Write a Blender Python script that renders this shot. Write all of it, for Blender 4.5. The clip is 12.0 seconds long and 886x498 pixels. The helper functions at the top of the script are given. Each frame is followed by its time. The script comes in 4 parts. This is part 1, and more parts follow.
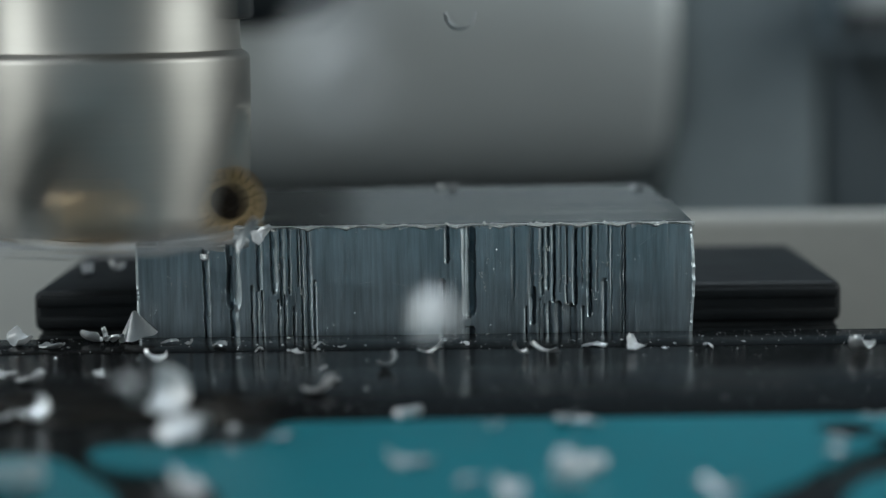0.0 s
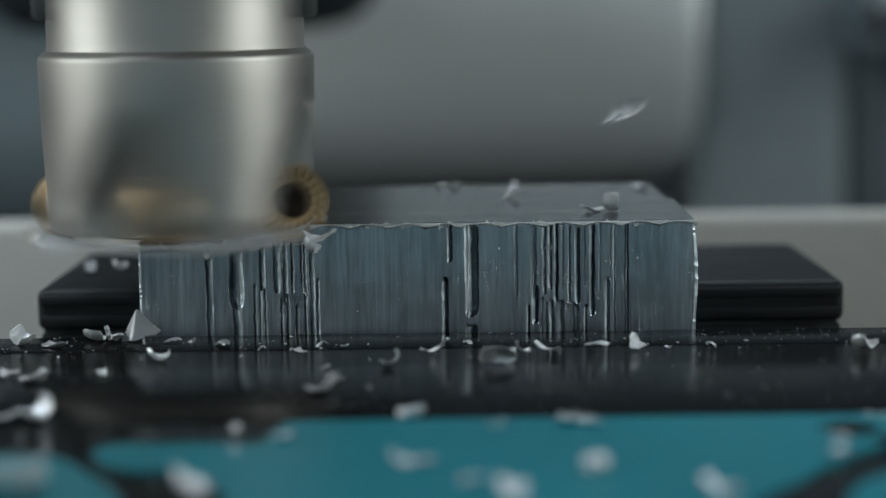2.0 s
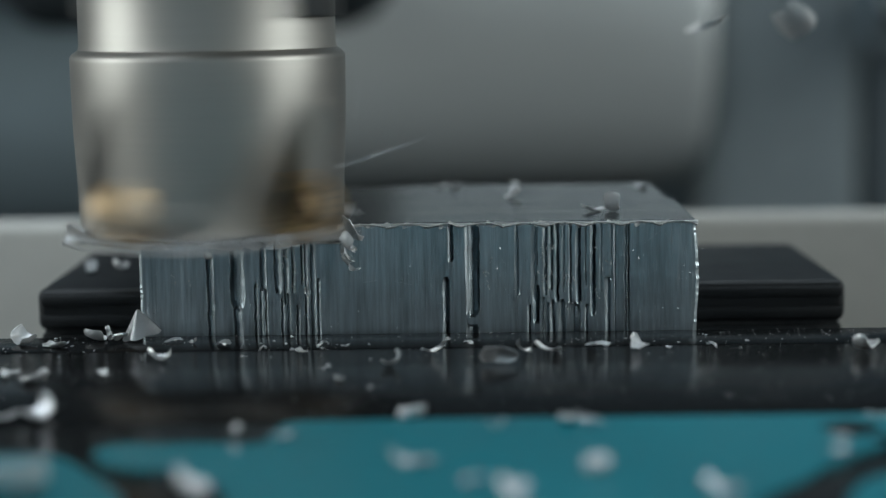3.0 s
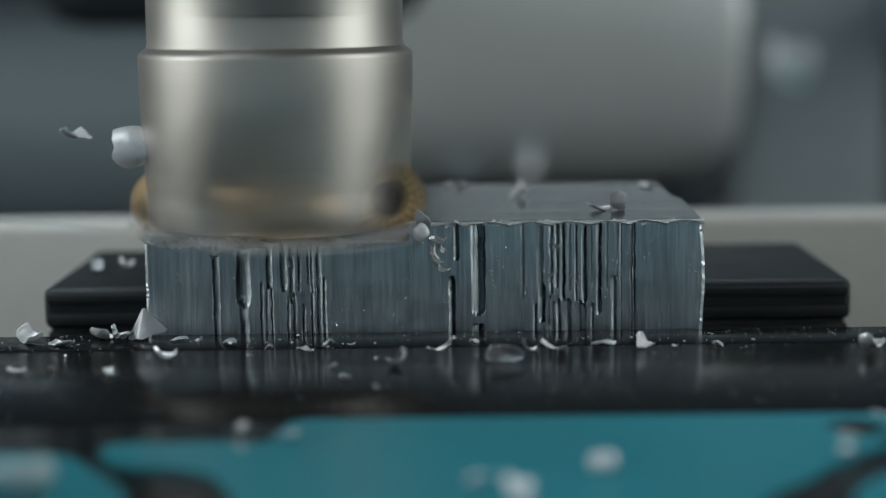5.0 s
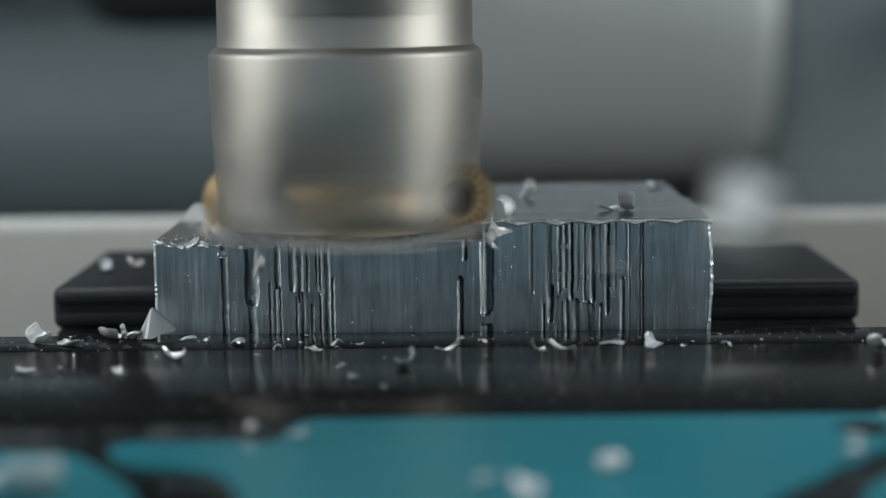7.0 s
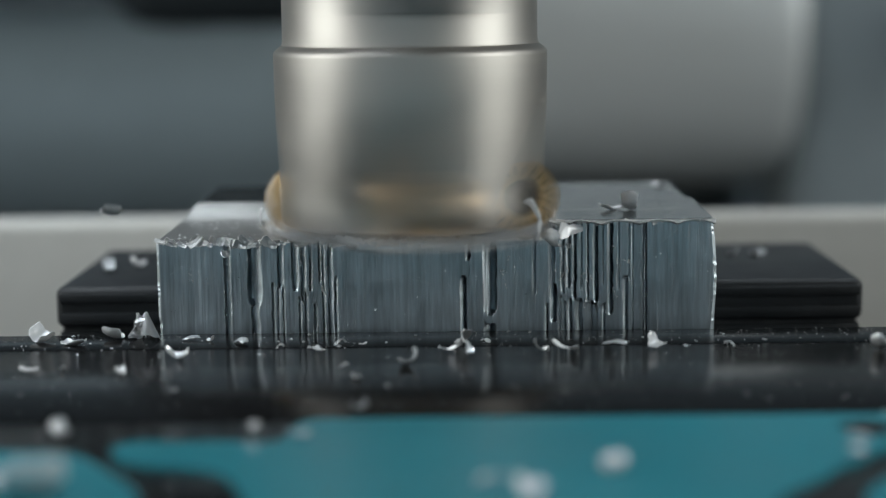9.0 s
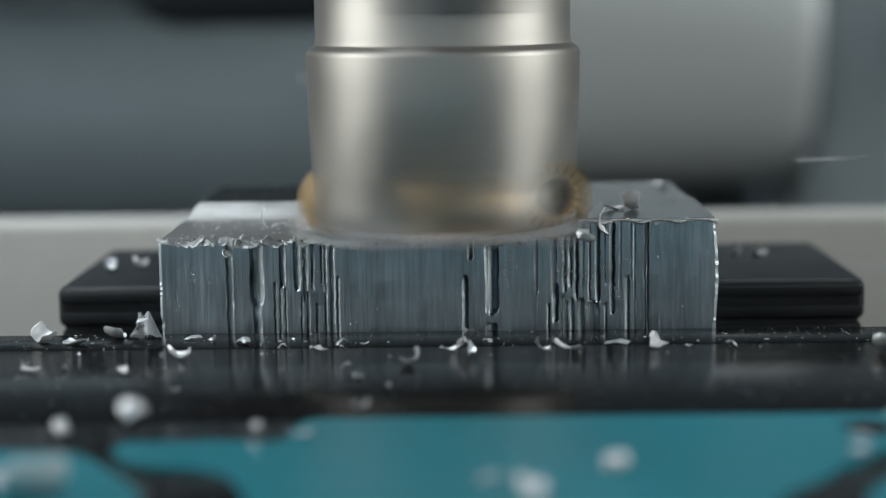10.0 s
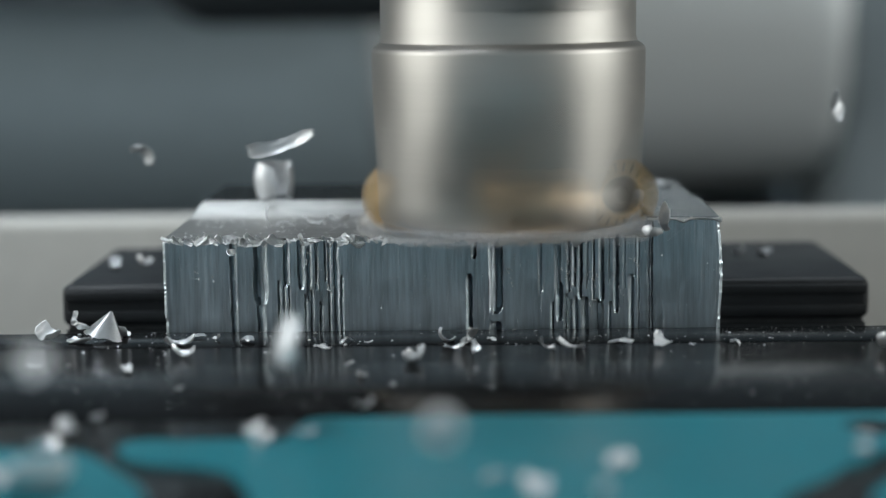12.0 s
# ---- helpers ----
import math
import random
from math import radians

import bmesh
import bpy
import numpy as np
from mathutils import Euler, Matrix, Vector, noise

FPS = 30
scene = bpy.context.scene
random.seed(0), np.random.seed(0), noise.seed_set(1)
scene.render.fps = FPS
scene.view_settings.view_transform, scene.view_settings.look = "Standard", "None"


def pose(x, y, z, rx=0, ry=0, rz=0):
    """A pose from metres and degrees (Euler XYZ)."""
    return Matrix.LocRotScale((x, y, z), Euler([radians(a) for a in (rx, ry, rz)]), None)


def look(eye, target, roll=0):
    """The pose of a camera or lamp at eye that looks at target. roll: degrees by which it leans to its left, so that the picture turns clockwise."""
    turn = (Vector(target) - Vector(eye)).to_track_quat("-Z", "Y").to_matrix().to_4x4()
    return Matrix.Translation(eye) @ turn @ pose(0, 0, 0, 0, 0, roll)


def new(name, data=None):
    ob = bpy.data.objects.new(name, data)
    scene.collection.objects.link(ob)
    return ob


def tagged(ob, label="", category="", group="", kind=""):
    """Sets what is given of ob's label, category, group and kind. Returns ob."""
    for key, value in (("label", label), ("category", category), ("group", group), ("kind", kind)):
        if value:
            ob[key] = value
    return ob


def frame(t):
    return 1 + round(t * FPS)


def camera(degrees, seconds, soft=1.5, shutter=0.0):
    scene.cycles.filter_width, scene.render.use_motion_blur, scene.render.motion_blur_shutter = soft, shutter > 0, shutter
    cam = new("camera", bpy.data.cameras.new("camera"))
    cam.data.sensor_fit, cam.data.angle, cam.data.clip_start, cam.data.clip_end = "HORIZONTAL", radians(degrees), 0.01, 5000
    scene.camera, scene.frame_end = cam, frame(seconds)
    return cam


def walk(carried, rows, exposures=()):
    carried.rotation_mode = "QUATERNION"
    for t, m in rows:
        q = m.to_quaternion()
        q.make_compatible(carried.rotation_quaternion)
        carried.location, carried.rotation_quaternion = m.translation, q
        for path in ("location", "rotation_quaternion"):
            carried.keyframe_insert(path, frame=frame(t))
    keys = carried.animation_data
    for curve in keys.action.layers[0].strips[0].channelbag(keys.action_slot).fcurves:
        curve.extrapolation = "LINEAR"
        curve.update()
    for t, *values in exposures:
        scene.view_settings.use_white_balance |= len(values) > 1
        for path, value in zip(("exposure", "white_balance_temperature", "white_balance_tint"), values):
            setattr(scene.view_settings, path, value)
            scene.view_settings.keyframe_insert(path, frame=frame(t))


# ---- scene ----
# A milling cutter planes an aluminium block; 1 unit = 1 m, MM = one millimetre.
# x runs along the block, y away from the lens, z up; the black plate's top is z = 0.
MM = 0.001
cam = camera(27.7, 12.0, soft=1.3, shutter=0.55)
cam.data.dof.use_dof = True
cam.data.dof.focus_distance = 0.292
cam.data.dof.aperture_fstop = 8.0

# seconds, turn to the left and tilt downwards in degrees
PAN = [(0, 0, 0), (0.5, .01, 0), (1, .045, .01), (1.5, .072, .03), (2, .09, .035), (2.5, .108, .036), (3, .117, .036),
       (4, .20, .05), (5, .306, .072), (5.5, .37, .072), (6, .468, .072), (6.5, .522, .072), (7, .576, .072), (8, .63, .076),
       (9, .675, .081), (9.5, .693, .085), (10, .738, .09), (10.5, .774, .1), (11, .80, .115), (11.5, .83, .12), (12, .865, .13)]
EYE = (0, -0.290, 0.0542)
TILT, LEAN = 7.89, -0.75


def aim(turn, down):
    return pose(*EYE, 0, 0, turn) @ pose(0, 0, 0, 90 - TILT - down, 0, 0) @ pose(0, 0, 0, 0, 0, LEAN)


walk(cam, [(t, aim(a, b)) for t, a, b in PAN], exposures=[(0, -.06, 5760, 2), (3, 0, 5760, 2), (7, .2, 5960, 5), (12, .43, 5960, 6)])

# ---- world and light ----
world = bpy.data.worlds.new("workshop_sky")
scene.world = world
world.use_nodes = True
wn = world.node_tree.nodes
sky = wn.new("ShaderNodeTexSky")
sky.sky_type = 'NISHITA'
sky.sun_disc = False
sky.sun_elevation, sky.sun_rotation = radians(35), radians(200)
wn["Background"].inputs[1].default_value = 0.06
world.node_tree.links.new(sky.outputs[0], wn["Background"].inputs[0])


def window_light(name, at, towards, w, h, watts, colour):
    lamp = bpy.data.lights.new(name, 'AREA')
    lamp.shape, lamp.size, lamp.size_y, lamp.energy, lamp.color = 'RECTANGLE', w, h, watts, colour
    ob = new(name, lamp)
    ob.matrix_world = look(at, towards)
    return ob


window_light("window_light_west", (-1.47, -0.30, 0.55), (0, -0.1, 0.0), 1.0, 1.0, 10, (1.0, .95, .86))
window_light("window_light_east", (1.47, -0.35, 0.55), (0, -0.1, 0.0), 1.0, 1.0, 10, (1.0, .95, .86))

# added fill lamp overhead; lifts the chips and the upward-facing surfaces
window_light("ceiling_fill_light", (0.0, 0.55, 1.46), (0.0, 0.5, 0.0), 1.4, .5, 11, (.95, .98, 1.0))
# second added fill lamp, placed so that the moving head uncovers it
window_light("front_fill_light", (-.56, -.45, 1.46), (-.56, -.45, 0), .34, .4, 9, (.95, .98, 1.0))


# ---- materials ----
def material(name, colour, rough=.5, metal=0.0, grain=0.0, scale=200.0, bump=0.0, stretch=(1, 1, 1), dark=None, spec=.5, rough_var=.12):
    """Two scales of noise vary the colour, the roughness and the relief."""
    m = bpy.data.materials.new(name)
    m.use_nodes = True
    nt = m.node_tree
    n, l = nt.nodes, nt.links
    b = n["Principled BSDF"]
    b.inputs["Metallic"].default_value = metal
    b.inputs["Specular IOR Level"].default_value = spec
    tc = n.new("ShaderNodeTexCoord")
    mp = n.new("ShaderNodeMapping")
    mp.inputs["Scale"].default_value = stretch
    l.new(tc.outputs["Object"], mp.inputs[0])
    fine, coarse = n.new("ShaderNodeTexNoise"), n.new("ShaderNodeTexNoise")
    fine.inputs["Scale"].default_value, fine.inputs["Detail"].default_value = scale * 8, 6
    coarse.inputs["Scale"].default_value, coarse.inputs["Detail"].default_value = scale, 5
    l.new(mp.outputs[0], fine.inputs[0])
    l.new(mp.outputs[0], coarse.inputs[0])
    mix = n.new("ShaderNodeMath")
    mix.operation = 'MULTIPLY_ADD'
    mix.inputs[1].default_value = .5
    half = n.new("ShaderNodeMath")
    half.operation = 'MULTIPLY'
    half.inputs[1].default_value = .5
    l.new(coarse.outputs[0], half.inputs[0])
    l.new(fine.outputs[0], mix.inputs[0])
    l.new(half.outputs[0], mix.inputs[2])
    ramp = n.new("ShaderNodeMapRange")
    ramp.inputs[1].default_value, ramp.inputs[2].default_value = .3, .7
    l.new(mix.outputs[0], ramp.inputs[0])
    cm = n.new("ShaderNodeMix")
    cm.data_type = 'RGBA'
    low = dark or tuple(c * (1 - grain) for c in colour)
    cm.inputs[6].default_value, cm.inputs[7].default_value = (*low, 1), (*colour, 1)
    l.new(ramp.outputs[0], cm.inputs[0])
    l.new(cm.outputs[2], b.inputs["Base Color"])
    rr = n.new("ShaderNodeMapRange")
    rr.inputs[3].default_value, rr.inputs[4].default_value = max(.03, rough - rough_var), min(1, rough + rough_var)
    l.new(coarse.outputs[0], rr.inputs[0])
    l.new(rr.outputs[0], b.inputs["Roughness"])
    if bump:
        bp = n.new("ShaderNodeBump")
        bp.inputs["Strength"].default_value, bp.inputs["Distance"].default_value = bump, .0004
        l.new(mix.outputs[0], bp.inputs["Height"])
        l.new(bp.outputs[0], b.inputs["Normal"])
    return m


ALU_SAWN = material("sawn_aluminium", (.71, .78, .82), .36, 1, .5, 220, .6, (1, 1, .06))
ALU_MILLED = material("milled_aluminium", (.60, .595, .57), .46, 1, .6, 190, 1, (.12, 1, 1))
ALU_SKIN = material("rolled_aluminium", (.43, .46, .475), .2, 1, .75, 170, .6, (.012, 1, 1), None, .5, .16)
CHIP = material("cut_aluminium_chip", (.84, .85, .86), .34, .75, .12, 500, .3)
CHIP_MATT = material("matt_aluminium_chip", (.84, .84, .84), .42, .4, .15, 700, .4)
BURR = material("torn_aluminium_burr", (.90, .90, .89), .34, .6, .2, 900, .9)
STEEL = material("satin_steel", (.57, .54, .495), .47, 1, .08, 60, .05, (.3, .3, 3))
STEEL_DARK = material("dark_steel", (.16, .16, .16), .45, .8, .4, 100, .2)
GOLD = material("nitride_gold", (.84, .61, .34), .46, 1, .3, 400, .25)
GOLD_DARKER = material("darker_nitride_gold", (.36, .24, .11), .5, 1, .4, 400, .25)
BRONZE = material("dark_bronze_screw", (.045, .032, .022), .5, .6, .4, 300, .2)
BLACK_PLATE = material("black_lacquer", (.010, .010, .0105), .2, 0, .5, 60, .05, (1, 1, 1), None, .08, .07)
BLACK_ANOD = material("black_anodised", (.020, .022, .024), .5, 0, .5, 120, .2, (1, 1, 1), None, .4)
TEAL = material("teal_enamel", (.021, .205, .25), .42, 0, .25, 40, .05)
BED = material("pale_grey_paint", (.62, .605, .56), .5, 0, .12, 20, .05)
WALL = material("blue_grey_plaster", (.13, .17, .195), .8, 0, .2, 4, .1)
WALL_BOUNCE = material("pale_bounce_plaster", (.42, .47, .50), .85, 0, .12, 3, .1)
WALL_DARKENED = material("darkened_blue_plaster", (.05, .06, .07), .85, 0, .2, 4, .1)
WALL_DARK = material("dark_workshop_wall", (.14, .165, .18), .85, 0, .2, 4, .1)
COLUMN = material("dark_grey_column_paint", (.12, .14, .15), .6, 0, .2, 12, .1)
BEAM = material("brushed_beam_aluminium", (.77, .785, .77), .40, .15, .1, 20, .05, (.1, 1, 1))
BEAM_DIM = material("dimmer_blue_grey_beam", (.38, .45, .48), .5, .1, .12, 10, .05)
COVER = material("dull_blue_grey_cover", (.29, .33, .345), .7, 0, .2, 12, .1)
BEAM_DARK = material("grey_cast_housing", (.035, .043, .048), .6, .2, .3, 30, .1)


# ---- mesh helpers ----
def mesh_from(bm, name, mat, smooth=35):
    me = bpy.data.meshes.new(name)
    bmesh.ops.recalc_face_normals(bm, faces=bm.faces)
    bm.to_mesh(me)
    bm.free()
    for m in (mat if isinstance(mat, (list, tuple)) else [mat]):
        me.materials.append(m)
    if smooth:
        for p in me.polygons:
            p.use_smooth = True
        me.set_sharp_from_angle(angle=radians(smooth))
    return me


def part(name, bm, mat, parent=None, label="", smooth=35):
    ob = new(name, mesh_from(bm, name, mat, smooth))
    if parent:
        ob.parent = parent
    if label:
        tagged(ob, label)
    return ob


def box(bm, x0, x1, y0, y1, z0, z1, bevel=0.0, seg=2):
    """A bevelled box, in millimetres."""
    r = bmesh.ops.create_cube(bm, size=1)
    vs = r["verts"]
    for v in vs:
        v.co = Vector(((x0 + x1) / 2 + v.co.x * (x1 - x0), (y0 + y1) / 2 + v.co.y * (y1 - y0), (z0 + z1) / 2 + v.co.z * (z1 - z0))) * MM
    if bevel:
        es = list({e for v in vs for e in v.link_edges})
        bmesh.ops.bevel(bm, geom=es, offset=bevel * MM, segments=seg, affect='EDGES', profile=.5)
    return bm


def lathe(bm, profile, steps=64, shape=None, axis=(0, 0)):
    """Turns (radius, height) pairs in millimetres about the z axis; shape(angle, r, z) may change the radius."""
    rings = []
    for r, z in profile:
        ring = []
        for i in range(steps):
            a = 2 * math.pi * i / steps
            q = shape(a, r, z) if shape else r
            ring.append(bm.verts.new(((axis[0] + q * math.cos(a)) * MM, (axis[1] + q * math.sin(a)) * MM, z * MM)))
        rings.append(ring)
    for a, b in zip(rings, rings[1:]):
        for i in range(steps):
            j = (i + 1) % steps
            bm.faces.new((a[i], a[j], b[j], b[i]))
    bm.faces.new(rings[0][::-1])
    bm.faces.new(rings[-1])
    return bm


def slab(bm, outline, z0, z1, bevel=0.0):
    """A flat plate with an outline of (x, y) in millimetres."""
    f = bm.faces.new([bm.verts.new((x * MM, y * MM, z0 * MM)) for x, y in outline])
    r = bmesh.ops.extrude_face_region(bm, geom=[f])
    top = [v for v in r["geom"] if isinstance(v, bmesh.types.BMVert)]
    for v in top:
        v.co.z = z1 * MM
    if bevel:
        es = [e for e in bm.edges if all(v in top for v in e.verts)]
        bmesh.ops.bevel(bm, geom=es, offset=bevel * MM, segments=2, affect='EDGES')
    return bm


def sheet(seed, length, width, bend, twist, taper, crumple, nu=16, nv=6, thick=.035):
    """A thin curled shaving of unit size: bent along its length, twisted, tapered and torn at the edges."""
    rnd = random.Random(seed)
    bm = bmesh.new()
    ph = rnd.uniform(0, 9)
    layers = []
    for side in (0, 1):
        grid = []
        for i in range(nu + 1):
            u = i / nu - .5
            a = bend * u
            rad = length / bend if abs(bend) > .05 else 1e6
            cx, cz = (rad * math.sin(a), rad * (1 - math.cos(a))) if abs(bend) > .05 else (u * length, 0)
            w = width * (1 - taper * (u + .5)) * (1 - .5 * max(0, abs(u) * 2 - .75) * 4 * .5)
            w *= 1 + .16 * noise.noise((u * 9, ph, 0))
            row = []
            for j in range(nv + 1):
                v = j / nv - .5
                tw = twist * u
                cup = .35 * (v * v) * width
                off = side * thick
                p = Vector((cx - math.sin(a) * (off + cup), v * w * math.cos(tw), cz + math.cos(a) * (off + cup) + v * w * math.sin(tw)))
                p += crumple * Vector((noise.noise((u * 4, v * 3, ph)), noise.noise((u * 4, v * 3, ph + 5)), noise.noise((u * 4, v * 3, ph + 9))))
                row.append(bm.verts.new(p))
            grid.append(row)
        layers.append(grid)
    lo, hi = layers
    for i in range(nu):
        for j in range(nv):
            bm.faces.new((lo[i][j], lo[i][j + 1], lo[i + 1][j + 1], lo[i + 1][j]))
            bm.faces.new((hi[i][j], hi[i + 1][j], hi[i + 1][j + 1], hi[i][j + 1]))
    for i in range(nu):
        bm.faces.new((lo[i][0], lo[i + 1][0], hi[i + 1][0], hi[i][0]))
        bm.faces.new((lo[i][nv], hi[i][nv], hi[i + 1][nv], lo[i + 1][nv]))
    for j in range(nv):
        bm.faces.new((lo[0][j], hi[0][j], hi[0][j + 1], lo[0][j + 1]))
        bm.faces.new((lo[nu][j], lo[nu][j + 1], hi[nu][j + 1], hi[nu][j]))
    c = sum((v.co for v in bm.verts), Vector()) / len(bm.verts)
    for v in bm.verts:
        v.co = (v.co - c) * MM
    return bm


# ---- setting ----
def setting():
    X, Y0, Y1, Z0, Z1 = 1500, -1500, 1500, -900, 1500
    T = 80

    def wall(name, args, mat, label):
        ob = part(name, box(bmesh.new(), *args), mat, smooth=0)
        tagged(ob, label, "wall", kind="structure")
        return ob
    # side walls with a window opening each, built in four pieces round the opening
    # unseen, and coloured darker so that grooves and cutter reflect less light
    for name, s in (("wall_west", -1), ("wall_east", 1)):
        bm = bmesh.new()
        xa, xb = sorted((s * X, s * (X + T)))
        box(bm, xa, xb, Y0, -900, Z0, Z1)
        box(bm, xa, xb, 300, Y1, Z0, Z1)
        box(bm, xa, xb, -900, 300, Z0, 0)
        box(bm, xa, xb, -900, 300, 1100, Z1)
        tagged(part(name, bm, WALL_DARKENED, smooth=0), "unseen blue-grey workshop wall with a window opening, darkened to dull reflections", "wall", kind="structure")
    wall("wall_north", (-X, X, Y1, Y1 + T, Z0, Z1), WALL, "blurred blue-grey workshop wall behind the machine")
    # unseen wall, made pale to throw light back onto the block's front
    wall("wall_south", (-X, X, Y0 - T, Y0, Z0, Z1), WALL_BOUNCE, "unseen pale wall facing the machine, there to reflect light onto the block")
    tagged(part("floor", box(bmesh.new(), -X - T, X + T, Y0 - T, Y1 + T, Z0 - T, Z0), WALL_DARK, smooth=0), "dark workshop floor", "floor", kind="structure")
    tagged(part("ceiling", box(bmesh.new(), -X - T, X + T, Y0 - T, Y1 + T, Z1, Z1 + T), WALL, smooth=0), "dim grey workshop ceiling", "ceiling", kind="structure")


setting()


# unseen housings, added to go with the two fill lamps
def ceiling_light(x, y, w, d):
    base = tagged(new("ceiling_light"), "unseen rectangular housing added over a fill lamp, with a pale diffuser", "ceiling light", "ceiling lights")
    part("frame", box(bmesh.new(), x - w / 2 - 20, x + w / 2 + 20, y - d / 2 - 20, y + d / 2 + 20, 1475, 1499, 4), BEAM, base)
    part("diffuser", box(bmesh.new(), x - w / 2, x + w / 2, y - d / 2, y + d / 2, 1468, 1474, 1), BED, base)


ceiling_light(0, 550, 1400, 500)
ceiling_light(-560, -450, 340, 400)


# ---- machine bed, plates and vice ----
def machine_bed():
    # hidden by the bar; dark so that little light bounces onto the beam
    base = tagged(new("machine_bed"), "dark grey cast machine bed under the vice", "machine bed")
    part("bed_body", box(bmesh.new(), -690, 690, -390, 680, -900, -80, 4), BEAM_DARK, base)
    part("bed_top", box(bmesh.new(), -700, 700, -400, 690, -79.9, -62, 4), BEAM_DARK, base)
    return base


def black_plate():
    base = tagged(new("clamping_plate"), "glossy black plate strewn with fine metal dust", "plate")
    part("rear_strip", box(bmesh.new(), -330, 330, -12.9, -.2, -40, 0, .25), BLACK_PLATE, base)
    part("front_strip", box(bmesh.new(), -330, 330, -62, -13.1, -40, -.05, .25), BLACK_PLATE, base)
    part("foot", box(bmesh.new(), -330, 330, -150, -.2, -62, -40.1), BLACK_ANOD, base)
    return base


def teal_panel():
    base = tagged(new("teal_panel"), "teal enamelled panel with worn black patches", "panel")
    main = [(-43.4, -77.4), (-42.8, -74.2), (-40.2, -72.9), (-36, -73.6), (-30, -73.2), (-25, -74.3), (-23, -73.4), (-22.3, -68), (-21.4, -63.6), (-19.4, -62.2), (-8, -62.0), (20, -62.1), (58, -62.1),
            (57.4, -68), (55.2, -73.5), (52.6, -78.4), (49, -81.6), (45.8, -86), (42.6, -89), (40.2, -93.2), (36.2, -97.8), (33.4, -101.6), (31, -110), (28, -140), (-22, -140),
            (-23.4, -106), (-24.6, -98.8), (-26.6, -92.4), (-28.4, -88.4), (-32.6, -85.8), (-37.2, -85.2), (-40.6, -83.4)]
    left = [(-130, -77), (-57.2, -77.2), (-49.5, -77.9), (-46.6, -79.6), (-43.9, -83.3), (-42.2, -86.4), (-39.9, -90.2), (-37.4, -94.6), (-36.1, -98.2), (-35, -140), (-130, -140)]
    right = [(42, -140), (42.6, -103), (43.6, -99.6), (45.4, -96.4), (47.2, -93.4), (50, -91.4), (56, -90.2), (130, -89), (130, -140)]
    for out in (main, left, right):
        part("enamel_field", slab(bmesh.new(), out, -3.2, .25, .12), TEAL, base)
    for x, y, rx, ry in ((50.4, -70.2, 3.6, 3.2), (54.4, -75.4, 2.6, 2.0)):
        # spots where the enamel has flaked off and dark scale sits
        out = [(x + rx * (1 + .25 * math.sin(3 * a + x)) * math.cos(a), y + ry * (1 + .2 * math.sin(2 * a + y)) * math.sin(a)) for a in [2 * math.pi * i / 18 for i in range(18)]]
        part("worn_patch", slab(bmesh.new(), out, .2, .33, .05), BLACK_PLATE, base, "dark worn patch in the enamel")
    part("base", box(bmesh.new(), -330, 330, -150, -62.2, -39.9, -.1, .3), BLACK_PLATE, base, "worn black base of the panel")
    return base


def vice_jaw(x0, x1, label):
    base = tagged(new("vice_jaw"), label, "vice jaw", "vice jaws")
    bm = bmesh.new()
    box(bm, x0, x1, 20, 68, -2.6, 4.7, 1.5, 4)
    part("jaw_top", bm, BLACK_ANOD, base)
    for z0, z1 in ((1.9, 3.6), (-1.9, .1)):
        part("jaw_rib", box(bmesh.new(), x0 + .7, x1 - .7, 19.55, 20.4, z0, z1, .25), BLACK_ANOD, base)
    part("jaw_body", box(bmesh.new(), x0 + .4, x1 - .4, 20.8, 67.6, -62, -3.2, .6), BLACK_ANOD, base)
    part("shadow_gap", box(bmesh.new(), x0 + 1, x1 - 1, 21.4, 67, -3.3, -2.5), STEEL_DARK, base)
    return base


machine_bed()
black_plate()
teal_panel()
vice_jaw(-71.8, -50.2, "matt black clamp jaw beside the block, dusted with chips")
vice_jaw(41.6, 69.7, "wide matt black clamp jaw beside the block")


def rear_bar():
    base = tagged(new("rear_support"), "pale grey painted support bar behind the black jaws", "support bar")
    part("bar", box(bmesh.new(), -330, 330, 126, 134, -49.9, 3.8, 3, 5), BED, base)
    part("foot", box(bmesh.new(), -330, 330, 118, 170, -61.9, -50, 1, 2), BED, base)
    return base


rear_bar()

# ---- the block ----
BX0, BX1, BY1, CUT, TOP = -50.3, 41.0, 59.0, 15.2, 18.05
AXIS_Y, REACH, R_IN = 8.0, 18.6, 6.0
# round-bottomed cutter channels down the front face: left x, right x, lower z, upper z, depth for their width
CHANNELS = [(-39.3, -38.2, -2, 15.6, .5), (-35.4, -33.2, 4.4, 19, .3), (-35.0, -33.6, -2, 4.6, .4), (-30.8, -29.2, 7.4, 19, .35), (-30.8, -30.1, -2, 7.6, .5), (-29.9, -29.3, -2, 7.5, .5),
            (-28.2, -27.0, 7.0, 19, .4), (-26.8, -25.8, 5.0, 19, .4), (-25.5, -24.7, 6.8, 19, .45), (-23.3, -22.7, -2, 19, .5), (-22.4, -21.4, -2, 19, .35), (-24.7, -24.1, -2, 4.8, .4), (-27.3, -26.6, -2, 6.0, .4), (-26.2, -25.6, -2, 6.6, .4), (-23.9, -23.3, 8, 19, .4), (-21.3, -20.7, -2, 9, .35), (-31.6, -31.0, -2, 8.2, .35),
            (-.75, .35, -2, 8.9, .4), (.15, 1.0, 11.8, 19, .4), (3.05, 5.2, 2.7, 19, .4), (3.1, 5.1, -2, 1.2, .4), (11.0, 11.8, 5.9, 19, .45)]
